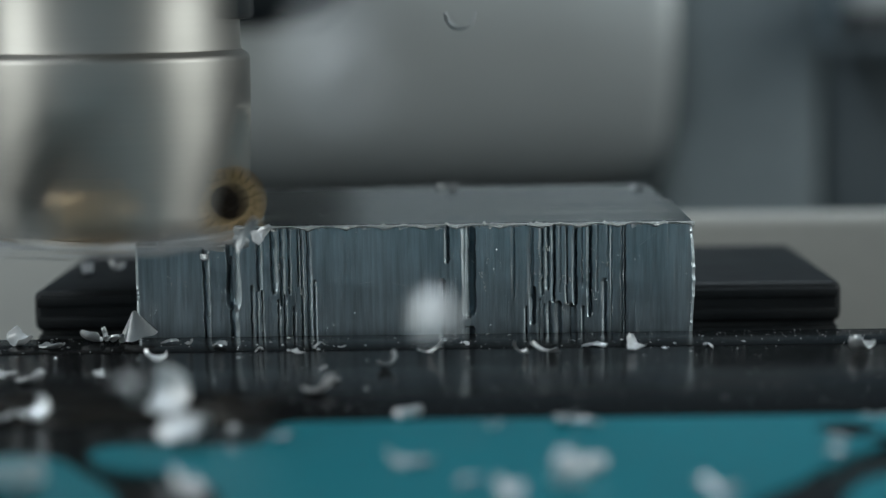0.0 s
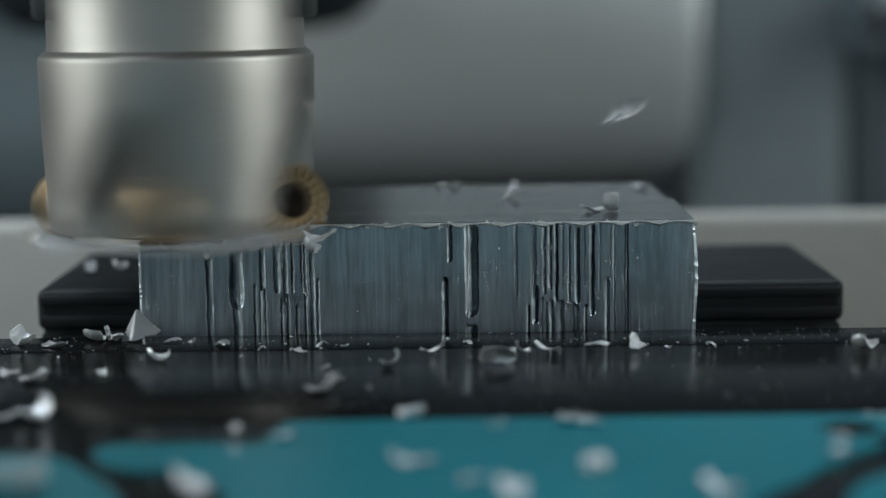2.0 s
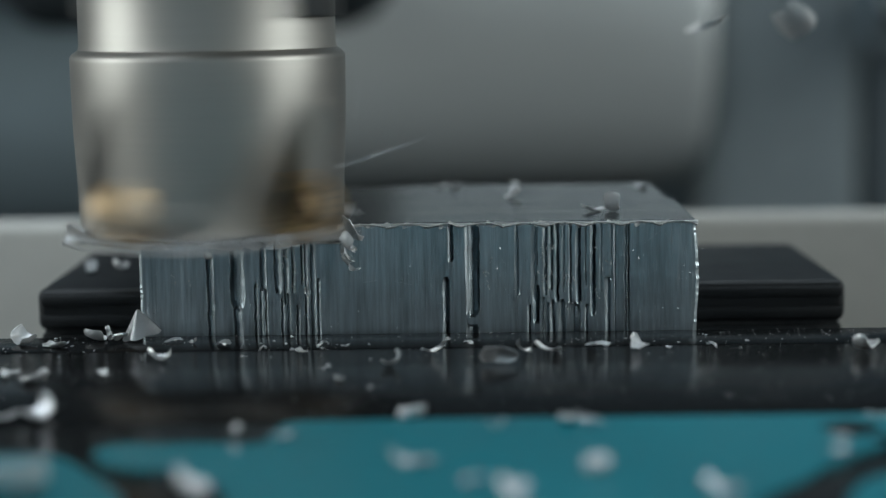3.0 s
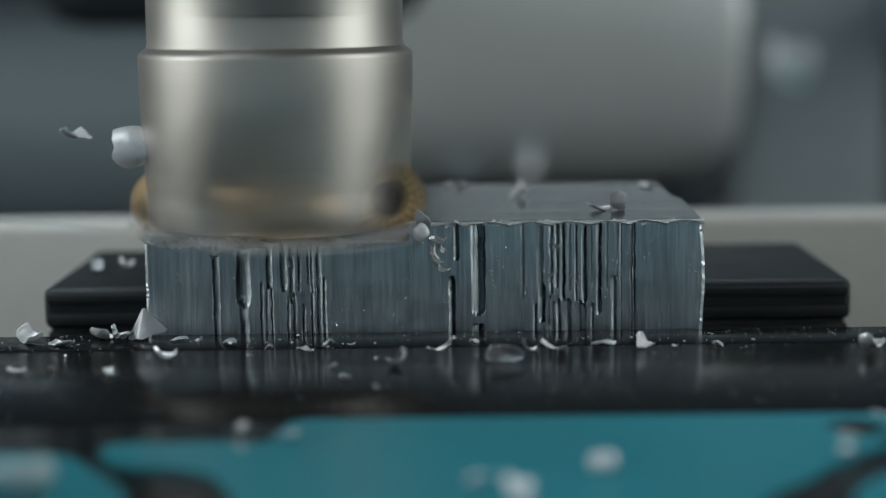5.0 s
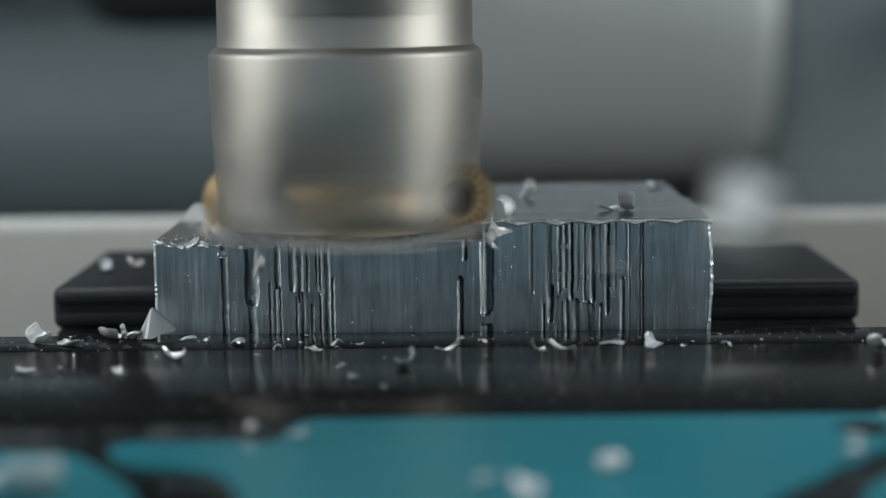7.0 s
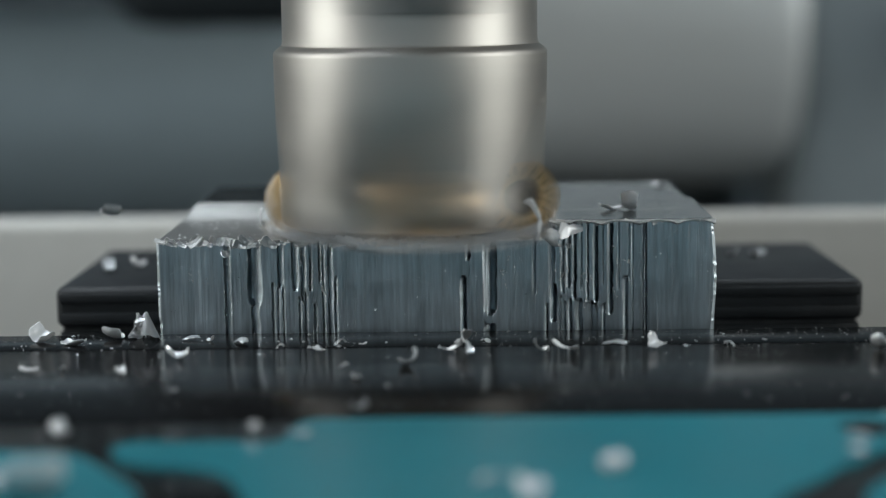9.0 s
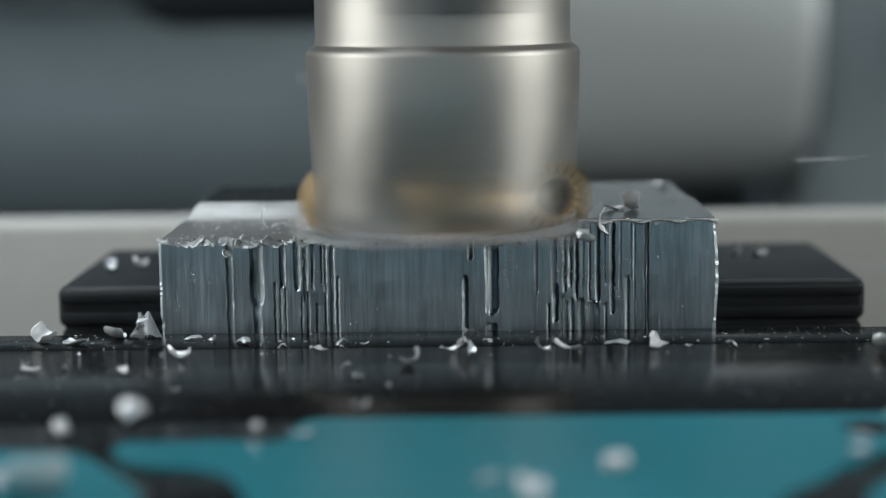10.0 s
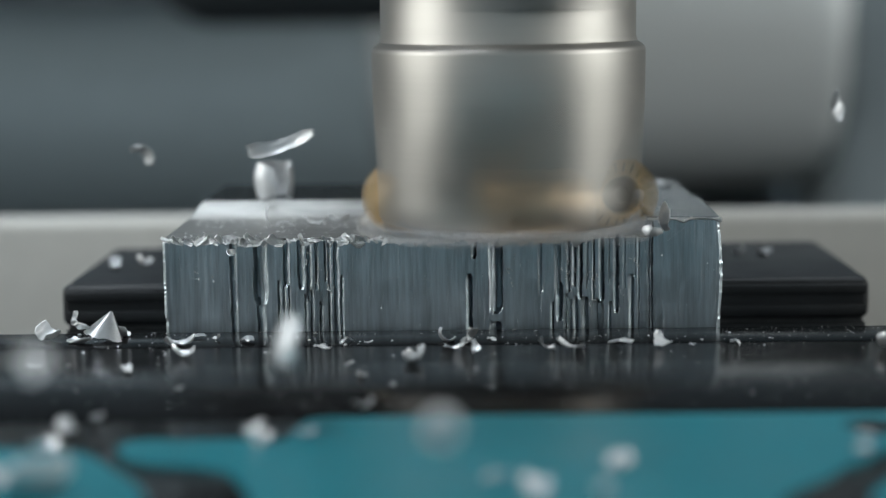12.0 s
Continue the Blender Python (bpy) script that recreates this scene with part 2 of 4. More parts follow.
CHANNELS_B = [(13.5, 15.0, 5.3, 19, .35), (13.9, 15.2, 1.2, 7.4, .4), (13.1, 13.75, -2, 4.4, .45), (16.0, 16.7, -2, 4.8, .45), (16.8, 17.6, -2, 4.9, .45), (17.5, 18.4, 5.1, 19, .4),
              (18.0, 19.4, -2, 5.0, .35), (19.8, 20.4, 4.7, 19, .5), (20.9, 22.0, 4.6, 19, .4), (19.6, 21.8, -2, 4.5, .3), (23.4, 24.3, 2.7, 19, .45), (24.7, 25.5, 6.5, 19, .4),
              (25.8, 26.8, -2, 8.7, .4), (27.2, 27.7, -2, 19, .45), (28.9, 29.4, -2, 19, .4), (29.4, 29.8, -2, 19, .35), (15.6, 16.4, 6, 19, .3), (16.7, 17.3, 7, 19, .4), (18.7, 19.3, 6.5, 19, .4), (22.3, 22.9, 7.5, 19, .35), (26.5, 27.1, 8, 19, .4), (22.4, 23.1, -2, 4.4, .35), (15.3, 15.9, -2, 5.6, .4)]


def relief(x, z):
    """Depth of the front face at x, z in millimetres; positive lies deeper."""
    d = 0.0
    wob = .12 * noise.noise((x * .3, z * .5, 4)) + .08 * noise.noise((x * .8, z * 1.9, 8))
    for x0, x1, z0, z1, deep in NEAR[round(x)]:
        # each groove was cut by a stroke of its own: narrower or wider, shallower or deeper along its way
        own = math.sin(x0 * 12.9) * .5 + .5
        w = (x1 - x0) / 2 * (.72 + .4 * own) * (1 + .12 * noise.noise((x0, z * .2, 2)))
        deep = deep * (.5 + 1.0 * (math.sin(x0 * 7.3) * .5 + .5))
        u = (x + wob * (.6 + .5 * own) + .03 * noise.noise((x0 * 3, z * 1.1, 5)) - (x0 + x1) / 2) / w
        if -1 < u < 1:
            # the ends are round like the tool that cut them
            q = max(0, z0 + w - z, z - z1 + w) / w
            s = 1 - u * u - q * q
            if s > 0:
                # one flank slopes gently, the other is steep
                flank = (u + 1) / 1.5 if u < .1 else 2.4 - .9 * (u - .1)
                if x0 < -10:
                    # on this side narrow crevices with one sloping lip
                    flank = min(2.4, (u + 1) * 9) if u < -.2 else .75 * (1 - u)
                    d = max(d, w * flank * min(1, 2.5 * s))
                else:
                    d = max(d, deep * 2.3 * w * min(flank, (1.6 if u < .1 else 3.2) * math.sqrt(s)))
    d += .042 * noise.noise((x * 2.6, 0, z * .05)) + .034 * noise.noise((x * 6, 3, z * .08)) + .05 * noise.noise((x * .6, 5, z * .3)) + .014 * noise.noise((x * 2, 9, z * 2))
    chip_r, chip_l = .5 + .4 * noise.noise((z * 2.1, 1, 1)), .38 + .35 * noise.noise((z * 2.3, 2, 1))
    if x > BX1 - chip_r:
        d += (x - BX1 + chip_r) * .9
    if x < BX0 + chip_l:
        d += (BX0 + chip_l - x) * .9
    return d


NEAR = {k: [g for g in CHANNELS + CHANNELS_B if g[0] - 1 < k < g[1] + 1] for k in range(-53, 46)}


def face_columns(x0, x1, step):
    n = max(2, round((x1 - x0) / step))
    return [x0 + (x1 - x0) * i / n for i in range(n + 1)]


def bowed(x, z):
    """The ends of the sawn face are not quite straight: one bulges, the other flares out at its foot."""
    if x > BX1 - 5:
        return x + (x - BX1 + 5) / 5 * (.5 * math.sin(math.pi * min(max(z / 17, 0), 1)) - .3 + .12 * noise.noise((z * .9, 3, 3)))
    if x < BX0 + 4:
        return x - (BX0 + 4 - x) / 4 * (.15 * noise.noise((z * .8, 6, 2)) - .25 * min(max((4 - z) / 4, 0), 1))
    return x


def sawn_prism(bm, x0, x1, y1, z0, z1, step=.1, rows=14, ragged=0.0, y_fn=None, proud=0.0):
    """A solid whose front is the sawn face; its front top edge is a little ragged. y1 may follow x."""
    xs = face_columns(x0, x1, step)
    grid = []
    for x in xs:
        col = []
        for k in range(rows + 1):
            f = k / rows
            z = z0 + (z1 - z0) * f
            if z0 < -5:
                # below the plate one tall row is enough
                z = z0 if k == 0 else -2 + (z1 + 2) * (k - 1) / (rows - 1)
            y = relief(x, z) + .3 - proud
            if k == rows and ragged:
                z += ragged * (noise.noise((x * .55, 7, 0)) - .3 + .35 * noise.noise((x * 2.2, 2, 1)))
                y += .25
            col.append(bm.verts.new((bowed(x, z) * MM, y * MM, z * MM)))
        back = y_fn(x) if y_fn else y1
        lip = bm.verts.new((bowed(x, z1) * MM, 1.2 * MM, z1 * MM))
        shelf = bm.verts.new((bowed(x, z1) * MM, 1.5 * MM, z1 * MM))
        top = bm.verts.new((x * MM, back * MM, z1 * MM))
        low = bm.verts.new((x * MM, back * MM, z0 * MM))
        grid.append(col + [lip, shelf, top, low])
    for a, b in zip(grid, grid[1:]):
        m = len(a)
        for k in range(m):
            j = (k + 1) % m
            f = bm.faces.new((a[k], b[k], b[j], a[j]))
            f.material_index = 2 if k == rows - 1 and ragged else (0 if k < rows else 1)
    bm.faces.new(grid[0])
    bm.faces.new(grid[-1][::-1])
    return bm


def join(bm, other, slot):
    """Adds a small bmesh to another, with the material of that slot."""
    for f in other.faces:
        f.material_index = slot
    me = bpy.data.meshes.new("piece")
    other.to_mesh(me)
    other.free()
    bm.from_mesh(me)
    bpy.data.meshes.remove(me)


def work_block():
    base = tagged(new("aluminium_block"), "sawn aluminium block being face-milled, clamped on a black plate", "metal block")
    bm = bmesh.new()
    sawn_prism(bm, BX0, BX1, BY1, -38, CUT, rows=44, ragged=.5)
    # crumpled scraps that still hang in the grooves
    r = random.Random(21)
    for x0, x1, z0, z1, n in ((15.2, 17.4, 6, 17, 13), (18.2, 22, 3, 9, 8), (-27, -22, 5, 14, 9), (5.6, 7.6, 6, 12, 5), (24, 28, 5, 14, 5), (-47, -42, 8, 11, 3)):
        for _ in range(n):
            q = sheet(r.randrange(99), 1, r.uniform(.25, .5), 1.3, .6, .5, .08, 6, 3, .06)
            q.transform(Matrix.Translation((r.uniform(x0, x1) * MM, .28 * MM, min(13.8, r.uniform(z0, z1)) * MM))
                        @ pose(0, 0, 0, r.uniform(65, 110), r.uniform(20, 110), 0) @ Matrix.Scale(r.uniform(.5, 1.3), 4))
            join(bm, q, 2)
    part("body", bm, [ALU_SAWN, ALU_MILLED, BURR], base, "grey sawn face with vertical saw grooves")
    # the strip behind the cut keeps its full height; the round inserts leave a hollow fillet along it
    bm = bmesh.new()
    prof = [(BY1, CUT - 1), (BY1, TOP), (AXIS_Y + REACH + 5.1, TOP)]
    for i in range(9):
        a = math.asin((TOP - CUT - R_IN) / R_IN) * (1 - i / 8) + -math.pi / 2 * (i / 8)
        prof.append((AXIS_Y + REACH + R_IN * math.cos(a), CUT + R_IN + R_IN * math.sin(a)))
    prof.append((AXIS_Y + REACH, CUT - 1))
    rows = [[bm.verts.new(((x + s * (.8 * max(0, z - CUT) + .02 * max(0, y - 36))) * MM, y * MM, (z + (.01 if z > CUT else 0)) * MM)) for y, z in prof] for x, s in ((BX0 + .05, 1), (BX1 - .05, -.4))]
    for i in range(len(prof)):
        j = (i + 1) % len(prof)
        bm.faces.new((rows[0][i], rows[0][j], rows[1][j], rows[1][i])).material_index = 0 if i == 1 else 1
    bm.faces.new(rows[0][::-1])
    bm.faces.new(rows[1])
    part("uncut_strip", bm, [ALU_SKIN, ALU_MILLED], base, "uncut rolled skin along the back of the block")
    return base


BLOCK = work_block()
# the layer that the cutter takes off, in narrow slices that give way under the cutter
X_START, SPEED = -54.06, 5.06
FIRST = X_START + 20
SLICE = 1.5


def layer_slice(x0, x1):
    bm = bmesh.new()
    r = random.Random(round(x0 * 10))
    for _ in range(2 if r.random() < .65 else 0):
        # torn lumps along the upper front edge
        q = sheet(r.randrange(99), 1, r.uniform(.3, .5), 1.2, .6, .5, .08, 6, 3, .06)
        q.transform(Matrix.Translation((r.uniform(x0 + .4, x1 - .4) * MM, r.uniform(.2, .45) * MM, (TOP - r.uniform(.1, .6)) * MM))
                    @ pose(0, 0, 0, r.uniform(60, 110), r.uniform(-25, 25), r.uniform(-15, 15)) @ Matrix.Scale(r.uniform(.9, 1.9), 4))
        join(bm, q, 2)
    sawn_prism(bm, x0, x1, AXIS_Y + REACH + 5.2, CUT - 1.0, TOP, rows=9, ragged=.55, proud=.03)
    # the skin is smeared over the edge in a scalloped lip
    lip = bmesh.new()
    ring = []
    for i in range(11):
        x = x0 + (x1 - x0) * i / 10
        hang = .1 + .8 * max(0, 1 - 2.1 * abs((x / 6.3 + .3 * noise.noise((x * .2, 4, 4))) % 1 - .5)) ** 1.6 + .16 * noise.noise((x * 1.7, 1, 6))
        ring.append([lip.verts.new((x * MM, y * MM, z * MM)) for y, z in (
            (.6, TOP - .03), (.3, TOP + .02), (-.1 - .3 * hang, TOP - .1 - .12 * hang), (-.1 - .42 * hang, TOP - .7 * hang), (-.02, TOP - 1.05 * hang), (.5, TOP - .3))])
    for a, b in zip(ring, ring[1:]):
        for k in range(6):
            lip.faces.new((a[k], b[k], b[(k + 1) % 6], a[(k + 1) % 6]))
    lip.faces.new(ring[0])
    lip.faces.new(ring[-1][::-1])
    join(bm, lip, 2)
    return part("uncut_slice", bm, [ALU_SAWN, ALU_SKIN, BURR], BLOCK)


SLICES = []
x = FIRST
while x < BX1 - .2:
    SLICES.append((x, layer_slice(x, min(x + SLICE, BX1))))
    x += SLICE


# ---- cutter ----
def gullet(a, r, z):
    """The body's radius: before each insert a pocket is cut away, narrowing and running out upwards."""
    limit = 14.6 + max(0, z - 21) * .42
    open_up = min(1, max(0, (40 - z) / 18))
    if limit > r or not open_up:
        return r
    best = r
    for k in range(4):
        u = (a - k * math.pi / 2 + math.pi) % (2 * math.pi) - math.pi
        if -1.0 * open_up - .05 < u < -.05:
            best = min(best, limit / math.cos(u))
    return best


# raised ribs in darker gold, drawn for the dark notches round each insert
RIB = mesh_from(box(bmesh.new(), 4.0, 5.5, -.2, .2, 1.2, 1.84, .1, 1), "chip_rib", GOLD_DARKER)


def face_mill():
    base = tagged(new("face_mill"), "satin steel face mill with round gold inserts", "milling cutter")
    bm = bmesh.new()
    prof = [(12, 16.4), (13.5, 16.5), (14.5, 17.0), (20.8, 17.2), (22.0, 17.5), (22.4, 18.2), (22.5, 21.0), (22.6, 25), (22.7, 27), (22.8, 29), (22.9, 31), (23.0, 33), (23.05, 35), (23.1, 37), (23.12, 38.5), (23.15, 40), (23.2, 45.0), (23.15, 45.5), (22.8, 46.0),
            (21.8, 46.7), (21.6, 47.4), (21.6, 61.6), (21.2, 62), (18, 62.1), (18, 70)]
    prof = [(q * .972 if q > 20 else q, z) for q, z in prof]
    lathe(bm, prof, 160, gullet)
    part("cutter_body", bm, STEEL, base)
    ring = bmesh.new()
    lathe(ring, [(18.1, 62.4), (22.2, 62.5), (22.4, 62.9), (22.4, 72), (20, 72.2)], 96)
    part("arbor", ring, STEEL_DARK, base, "dark steel arbor")
    for k in (0, 180):
        dog = box(bmesh.new(), 15, 22.7, -6.5, 6.5, 51.6, 62.2, .8)
        dog.transform(pose(0, 0, 0, 0, 0, k))
        part("drive_key", dog, STEEL_DARK, base, "dark steel drive key")
    for k in range(4):
        m = pose(0, 0, 0, 0, 0, 90 * k)
        # a disc whose face looks along the cutting direction
        seat = box(bmesh.new(), 12.5, 21.2, 1.2, 7.5, 18.4, 24, .9)
        seat.transform(m)
        part("insert_seat", seat, STEEL, base)
        bm = bmesh.new()
        prof = [(1.6, 0), (1.9, .9), (2.6, 1.35), (4.2, 1.5), (5.6, 1.75), (R_IN, 1.95), (R_IN, 1.7), (R_IN - .35, -1.6), (5, -2.0)]
        lathe(bm, prof, 40, lambda a, r, z: r + (.12 * math.sin(a * 20) if 4.5 < r < 5.8 and z > 0 else 0))
        place = m @ pose(REACH * MM, -1.0 * MM, (CUT + R_IN) * MM) @ pose(0, 0, 0, 90, 0, 0) @ pose(0, 0, 0, -4, 0, 0)
        bm.transform(place)
        insert = part("insert", bm, GOLD, base, "round gold coated carbide insert")
        bm = bmesh.new()
        lathe(bm, [(1.2, .4), (2.9, .9), (3.1, 1.45), (2.6, 1.75), (1.3, 1.75), (1.1, .9)], 24)
        bm.transform(place)
        part("screw", bm, BRONZE, insert, "dark brown clamping screw")
        for q in range(22):
            rib = new("chip_rib", RIB)
            rib.parent = insert
            rib.matrix_basis = place @ pose(0, 0, 0, 0, 0, 360 / 22 * q)
    # flakes of swarf that cling to the cutter and whirl round with it
    r = random.Random(3)
    for k in range(58):
        bm = sheet(60 + k, 1.2, .7, 1.6, .8, .4, .06)
        a = 6.2 * k + r.uniform(-15, 15)
        bm.transform(pose(0, 0, 0, 0, 0, a) @ Matrix.Translation((r.uniform(20.5, 24.6) * MM, 0, (CUT + r.uniform(.2, 2.3)) * MM))
                     @ pose(0, 0, 0, r.uniform(-30, 30), r.uniform(-30, 30), r.uniform(50, 130)) @ Matrix.Scale(r.uniform(3.0, 5.2), 4))
        part("clinging_flake", bm, CHIP_MATT, base, "pale flake of swarf")
    return base


MILL = face_mill()


def spindle_head():
    base = tagged(new("spindle_head"), "dark blurred spindle head above the cutter", "spindle")
    part("housing", box(bmesh.new(), -114, 22, 300, 390, 45, 330, 20, 4), BEAM_DARK, base)
    bm = bmesh.new()
    lathe(bm, [(24, 73), (34, 74), (36, 80), (36, 330)], 64)
    part("spindle_nose", bm, STEEL, base)
    # unseen drum added over the cutter to shade the block at first
    bm = bmesh.new()
    lathe(bm, [(60, 150), (78, 152), (80, 156), (80, 420), (70, 424)], 64)
    part("unseen_shade_drum", bm, BEAM_DARK, base)
    part("arm", box(bmesh.new(), -30, 20, 20, 305, 120, 320, 4), BEAM_DARK, base)
    return base


HEAD = spindle_head()


def gantry():
    base = tagged(new("gantry_carriage"), "blurred grey gantry beam behind the spindle", "gantry")
    # one beam in two tones; its left part is coloured darker for dimmer light
    for name, x0, x1, wide, mat in (("beam", -100, 98, 78, BEAM), ("beam_dim_part", -420, -100.4, 104, BEAM_DIM)):
        bm = bmesh.new()
        lathe(bm, [(wide - 2, x0), (wide, x0 + 2), (wide, x1 - 9), (wide - .8, x1 - 4), (wide - 3, x1)], 96)
        bm.transform(pose(0, .461 + wide * MM, .045) @ pose(0, 0, 0, 0, 90, 0))
        part(name, bm, mat, base)
    part("end_plate", box(bmesh.new(), 98.3, 164, 480, 612, -61, 200, 10, 4), COVER, base, "dull blue-grey upright plate")
    part("end_column", box(bmesh.new(), 166, 330, 490, 610, -61, 34, 6, 3), COLUMN, base, "dark grey cast column")
    part("bracket", box(bmesh.new(), 168, 250, 440, 489, 37, 47, 3), STEEL_DARK, base, "dark bracket under a pale rail")
    # plain dark bar across the top of the beam's left part
    part("upper_strip", box(bmesh.new(), -420, -62, 440, 455, 53, 80, 3), COLUMN, base, "dark grey strip along the top of the beam's left part")
    part("rail", box(bmesh.new(), 172, 250, 450, 489, 47.2, 62, 3), BEAM, base, "pale rail")
    part("cover", box(bmesh.new(), -99.8, 98, 620, 635, -61, 110, 3), COVER, base, "dull blue-grey recessed cover")
    return base


GANTRY = gantry()


# ---- chips ----
CHIP_SHAPES = {}
SHAPE_OF = {"curl": (1.45, .85, 2.7, .25, .2, .04), "flake": (1.15, .6, .8, .3, .5, .04), "strip": (1.25, .36, 1.2, .6, .35, .03),
            "roll": (2.5, .78, 5.7, .1, .05, .03), "wire": (1.35, .16, 1.7, 2.0, .6, .10), "shard": (1.3, .75, 1.6, .9, .7, .07)}
LABEL_OF = {"curl": "tightly curled bright aluminium shaving", "flake": "thin flat flake of bright aluminium", "strip": "narrow curved strip of cut aluminium",
            "roll": "pale rolled-up aluminium chip like a barrel", "wire": "fine twisted thread of torn aluminium", "shard": "tapered crumpled shard of shiny aluminium"}
for kind, (le, wi, be, tw, ta, cr) in SHAPE_OF.items():
    for k in range(4):
        r = random.Random(kind + str(k))
        bm = sheet(len(CHIP_SHAPES), le, wi * r.uniform(.8, 1.25), be * r.uniform(.8, 1.3), tw * r.uniform(-1.2, 1.2), ta, cr)
        CHIP_SHAPES[kind, k] = mesh_from(bm, kind, CHIP if k % 2 else CHIP_MATT, 60)


def chip(kind, size, seed, where):
    ob = new("metal_chip", CHIP_SHAPES[kind, seed % 4])
    ob.scale = (size, size, size)
    return tagged(ob, LABEL_OF[kind] + " " + where, "metal chip", "metal chips")


def settled(ob, x, y, floor, turn):
    """The pose at which the chip's lowest corner touches the surface, all in millimetres."""
    low = min((turn.to_3x3() @ Vector(v.co)).z for v in ob.data.vertices) * ob.scale.z
    return Matrix.Translation((x * MM, y * MM, floor * MM - low + .00002)) @ turn


def loose_turn(r, kind):
    if kind == "flake":
        return pose(0, 0, 0, r.uniform(-7, 9), r.uniform(-8, 8) + (180 if r.random() < .4 else 0), r.uniform(0, 360))
    up = 180 if kind in ("flake", "wire") and r.random() < .4 else r.uniform(-35, 35)
    return pose(0, 0, 0, r.uniform(-25, 25), up, r.uniform(0, 360))


ON_PLATE = [
    (-68.3, -5.6, 4.16, 'curl'), (-62.3, -9.1, 4.27, 'flake'), (-57.0, -3.7, 3.35, 'curl'), (-44.2, -5.5, 2.66, 'flake'),
    (-40.7, -7.2, 2.48, 'strip'), (-35.4, -9.9, 3.44, 'flake'), (-22.7, -15.3, 2.25, 'flake'), (-19.7, -10.9, 2.77, 'wire'),
    (-16.1, -10.7, 1.31, 'flake'), (-8.3, -26.7, 3.54, 'curl'), (-15.7, -36.6, 1.33, 'curl'), (-2.0, -16.7, 4.0, 'wire'),
    (3.4, -9.7, 2.13, 'flake'), (11.5, -18.9, 3.33, 'wire'), (15.4, -17.0, 3.6, 'shard'), (23.5, -14.7, 3.7, 'flake'),
    (29.6, -14.2, 3.71, 'shard'), (41.1, -15.0, 2.25, 'wire'), (47.3, -10.7, 0.74, 'flake'), (63.9, -19.2, 4.12, 'curl'),
    (-29.0, -13.1, 1.94, 'wire'), (34.5, -15.0, 1.13, 'flake'), (-64.9, -28.7, 2.6, 'flake'), (-60.0, -28.2, 1.07, 'curl'),
    (-50.6, -31.1, 2.73, 'flake'), (-44.4, -19.7, 3.48, 'shard'), (-11.0, -42.0, 1.02, 'flake'), (-17.9, -28.4, 1.99, 'wire'),
]
IN_FRONT = [
    (16.8, -89.5, 2.2, 'roll'), (-20.4, -71.8, 2.5, 'flake'), (46.4, -82.5, 2.4, 'flake'), (6.7, -99.1, 2.2, 'curl'),
    (2.5, -93.3, 1.9, 'flake'), (55.5, -63.1, 2.2, 'flake'), (48.3, -74.8, 1.7, 'flake'), (-26.0, -78.0, 1.5, 'wire'),
    (-27.0, -67.0, 1.8, 'flake'), (-49.0, -97.5, 6.0, 'curl'),
]
BLOWN_OFF = [
    (-4.7, -61.1, 3.21, 'curl'), (6.1, -67.9, 2.34, 'curl'), (15.1, -65.3, 3.42, 'shard'), (18.0, -67.0, 3.26, 'flake'),
    (-5.8, -85.0, 2.76, 'curl'), (-3.1, -84.6, 3.48, 'flake'), (-28.8, -97.0, 4.4, 'curl'), (29.8, -99.2, 4.35, 'shard'),
    (-59.7, -35.5, 4.17, 'shard'), (-54.0, -57.8, 4.21, 'curl'), (-58.7, -58.2, 3.39, 'flake'), (-65.2, -31.3, 2.27, 'flake'),
    (-17.3, -44.9, 4.16, 'curl'),
]
LANDINGS = [
    (8.6, -14.2, -55.7, 2.33, 'curl'), (8.7, -51.3, -68.5, 2.85, 'curl'), (8.8, -0.2, -18.0, 5.73, 'wire'), (8.9, -0.3, -12.6, 4.87, 'strip'),
    (10.9, -4.0, -10.5, 3.27, 'curl'), (11.2, 14.2, -100.8, 2.88, 'curl'), (11.4, -26.2, -75.5, 3.51, 'curl'),
    (8.6, -41.0, -43.3, 1.01, 'flake'), (11.9, -45.8, -11.5, 4.56, 'shard'), (11.8, -8.4, -24.1, 3.73, 'curl'), (10.6, -49.0, -61.5, 2.67, 'flake'),
    (11.9, -51.8, -78.1, 3.22, 'curl'),
]


STILL = []
rng = random.Random(4)
PAINT_Z = .25


def surface(x, y):
    return PAINT_Z if y < -61 and -42 < x < 50 else 0


for i, (x, y, size, kind) in enumerate(ON_PLATE + IN_FRONT):
    ob = chip(kind, size * (1.35 if y < -61 else 1), i * 2 if y < -50 else i, "lying on the black plate" if y > -61 else "lying before the black plate")
    ob.matrix_basis = settled(ob, x, y, surface(x, y), loose_turn(rng, kind)) @ Matrix.Diagonal((*ob.scale, 1))

# chips on the block and on the jaws
for i, (x, y, z, size, kind, where) in enumerate([
        (-.8, 54.0, TOP, 1.6, "curl", "on top of the block"), (1.7, 54.5, TOP, 1.9, "curl", "on top of the block"), (-66, 40, 4.7, 3.0, "curl", "on the vice jaw"), (-61.5, 45, 4.7, 3.2, "curl", "on the vice jaw"), (37, 50, TOP, 3, "flake", "on top of the block")]):
    ob = chip(kind, size, i + 1, where)
    ob.matrix_basis = settled(ob, x, y, z, loose_turn(rng, kind)) @ Matrix.Diagonal((size, size, size, 1))

SWEPT = []
for i, (x, y, size, kind) in enumerate(BLOWN_OFF):
    ob = chip(kind, size, i + 2, "swept off the plate")
    SWEPT.append((ob, x, y, settled(ob, x, y, surface(x, y), loose_turn(rng, kind))))

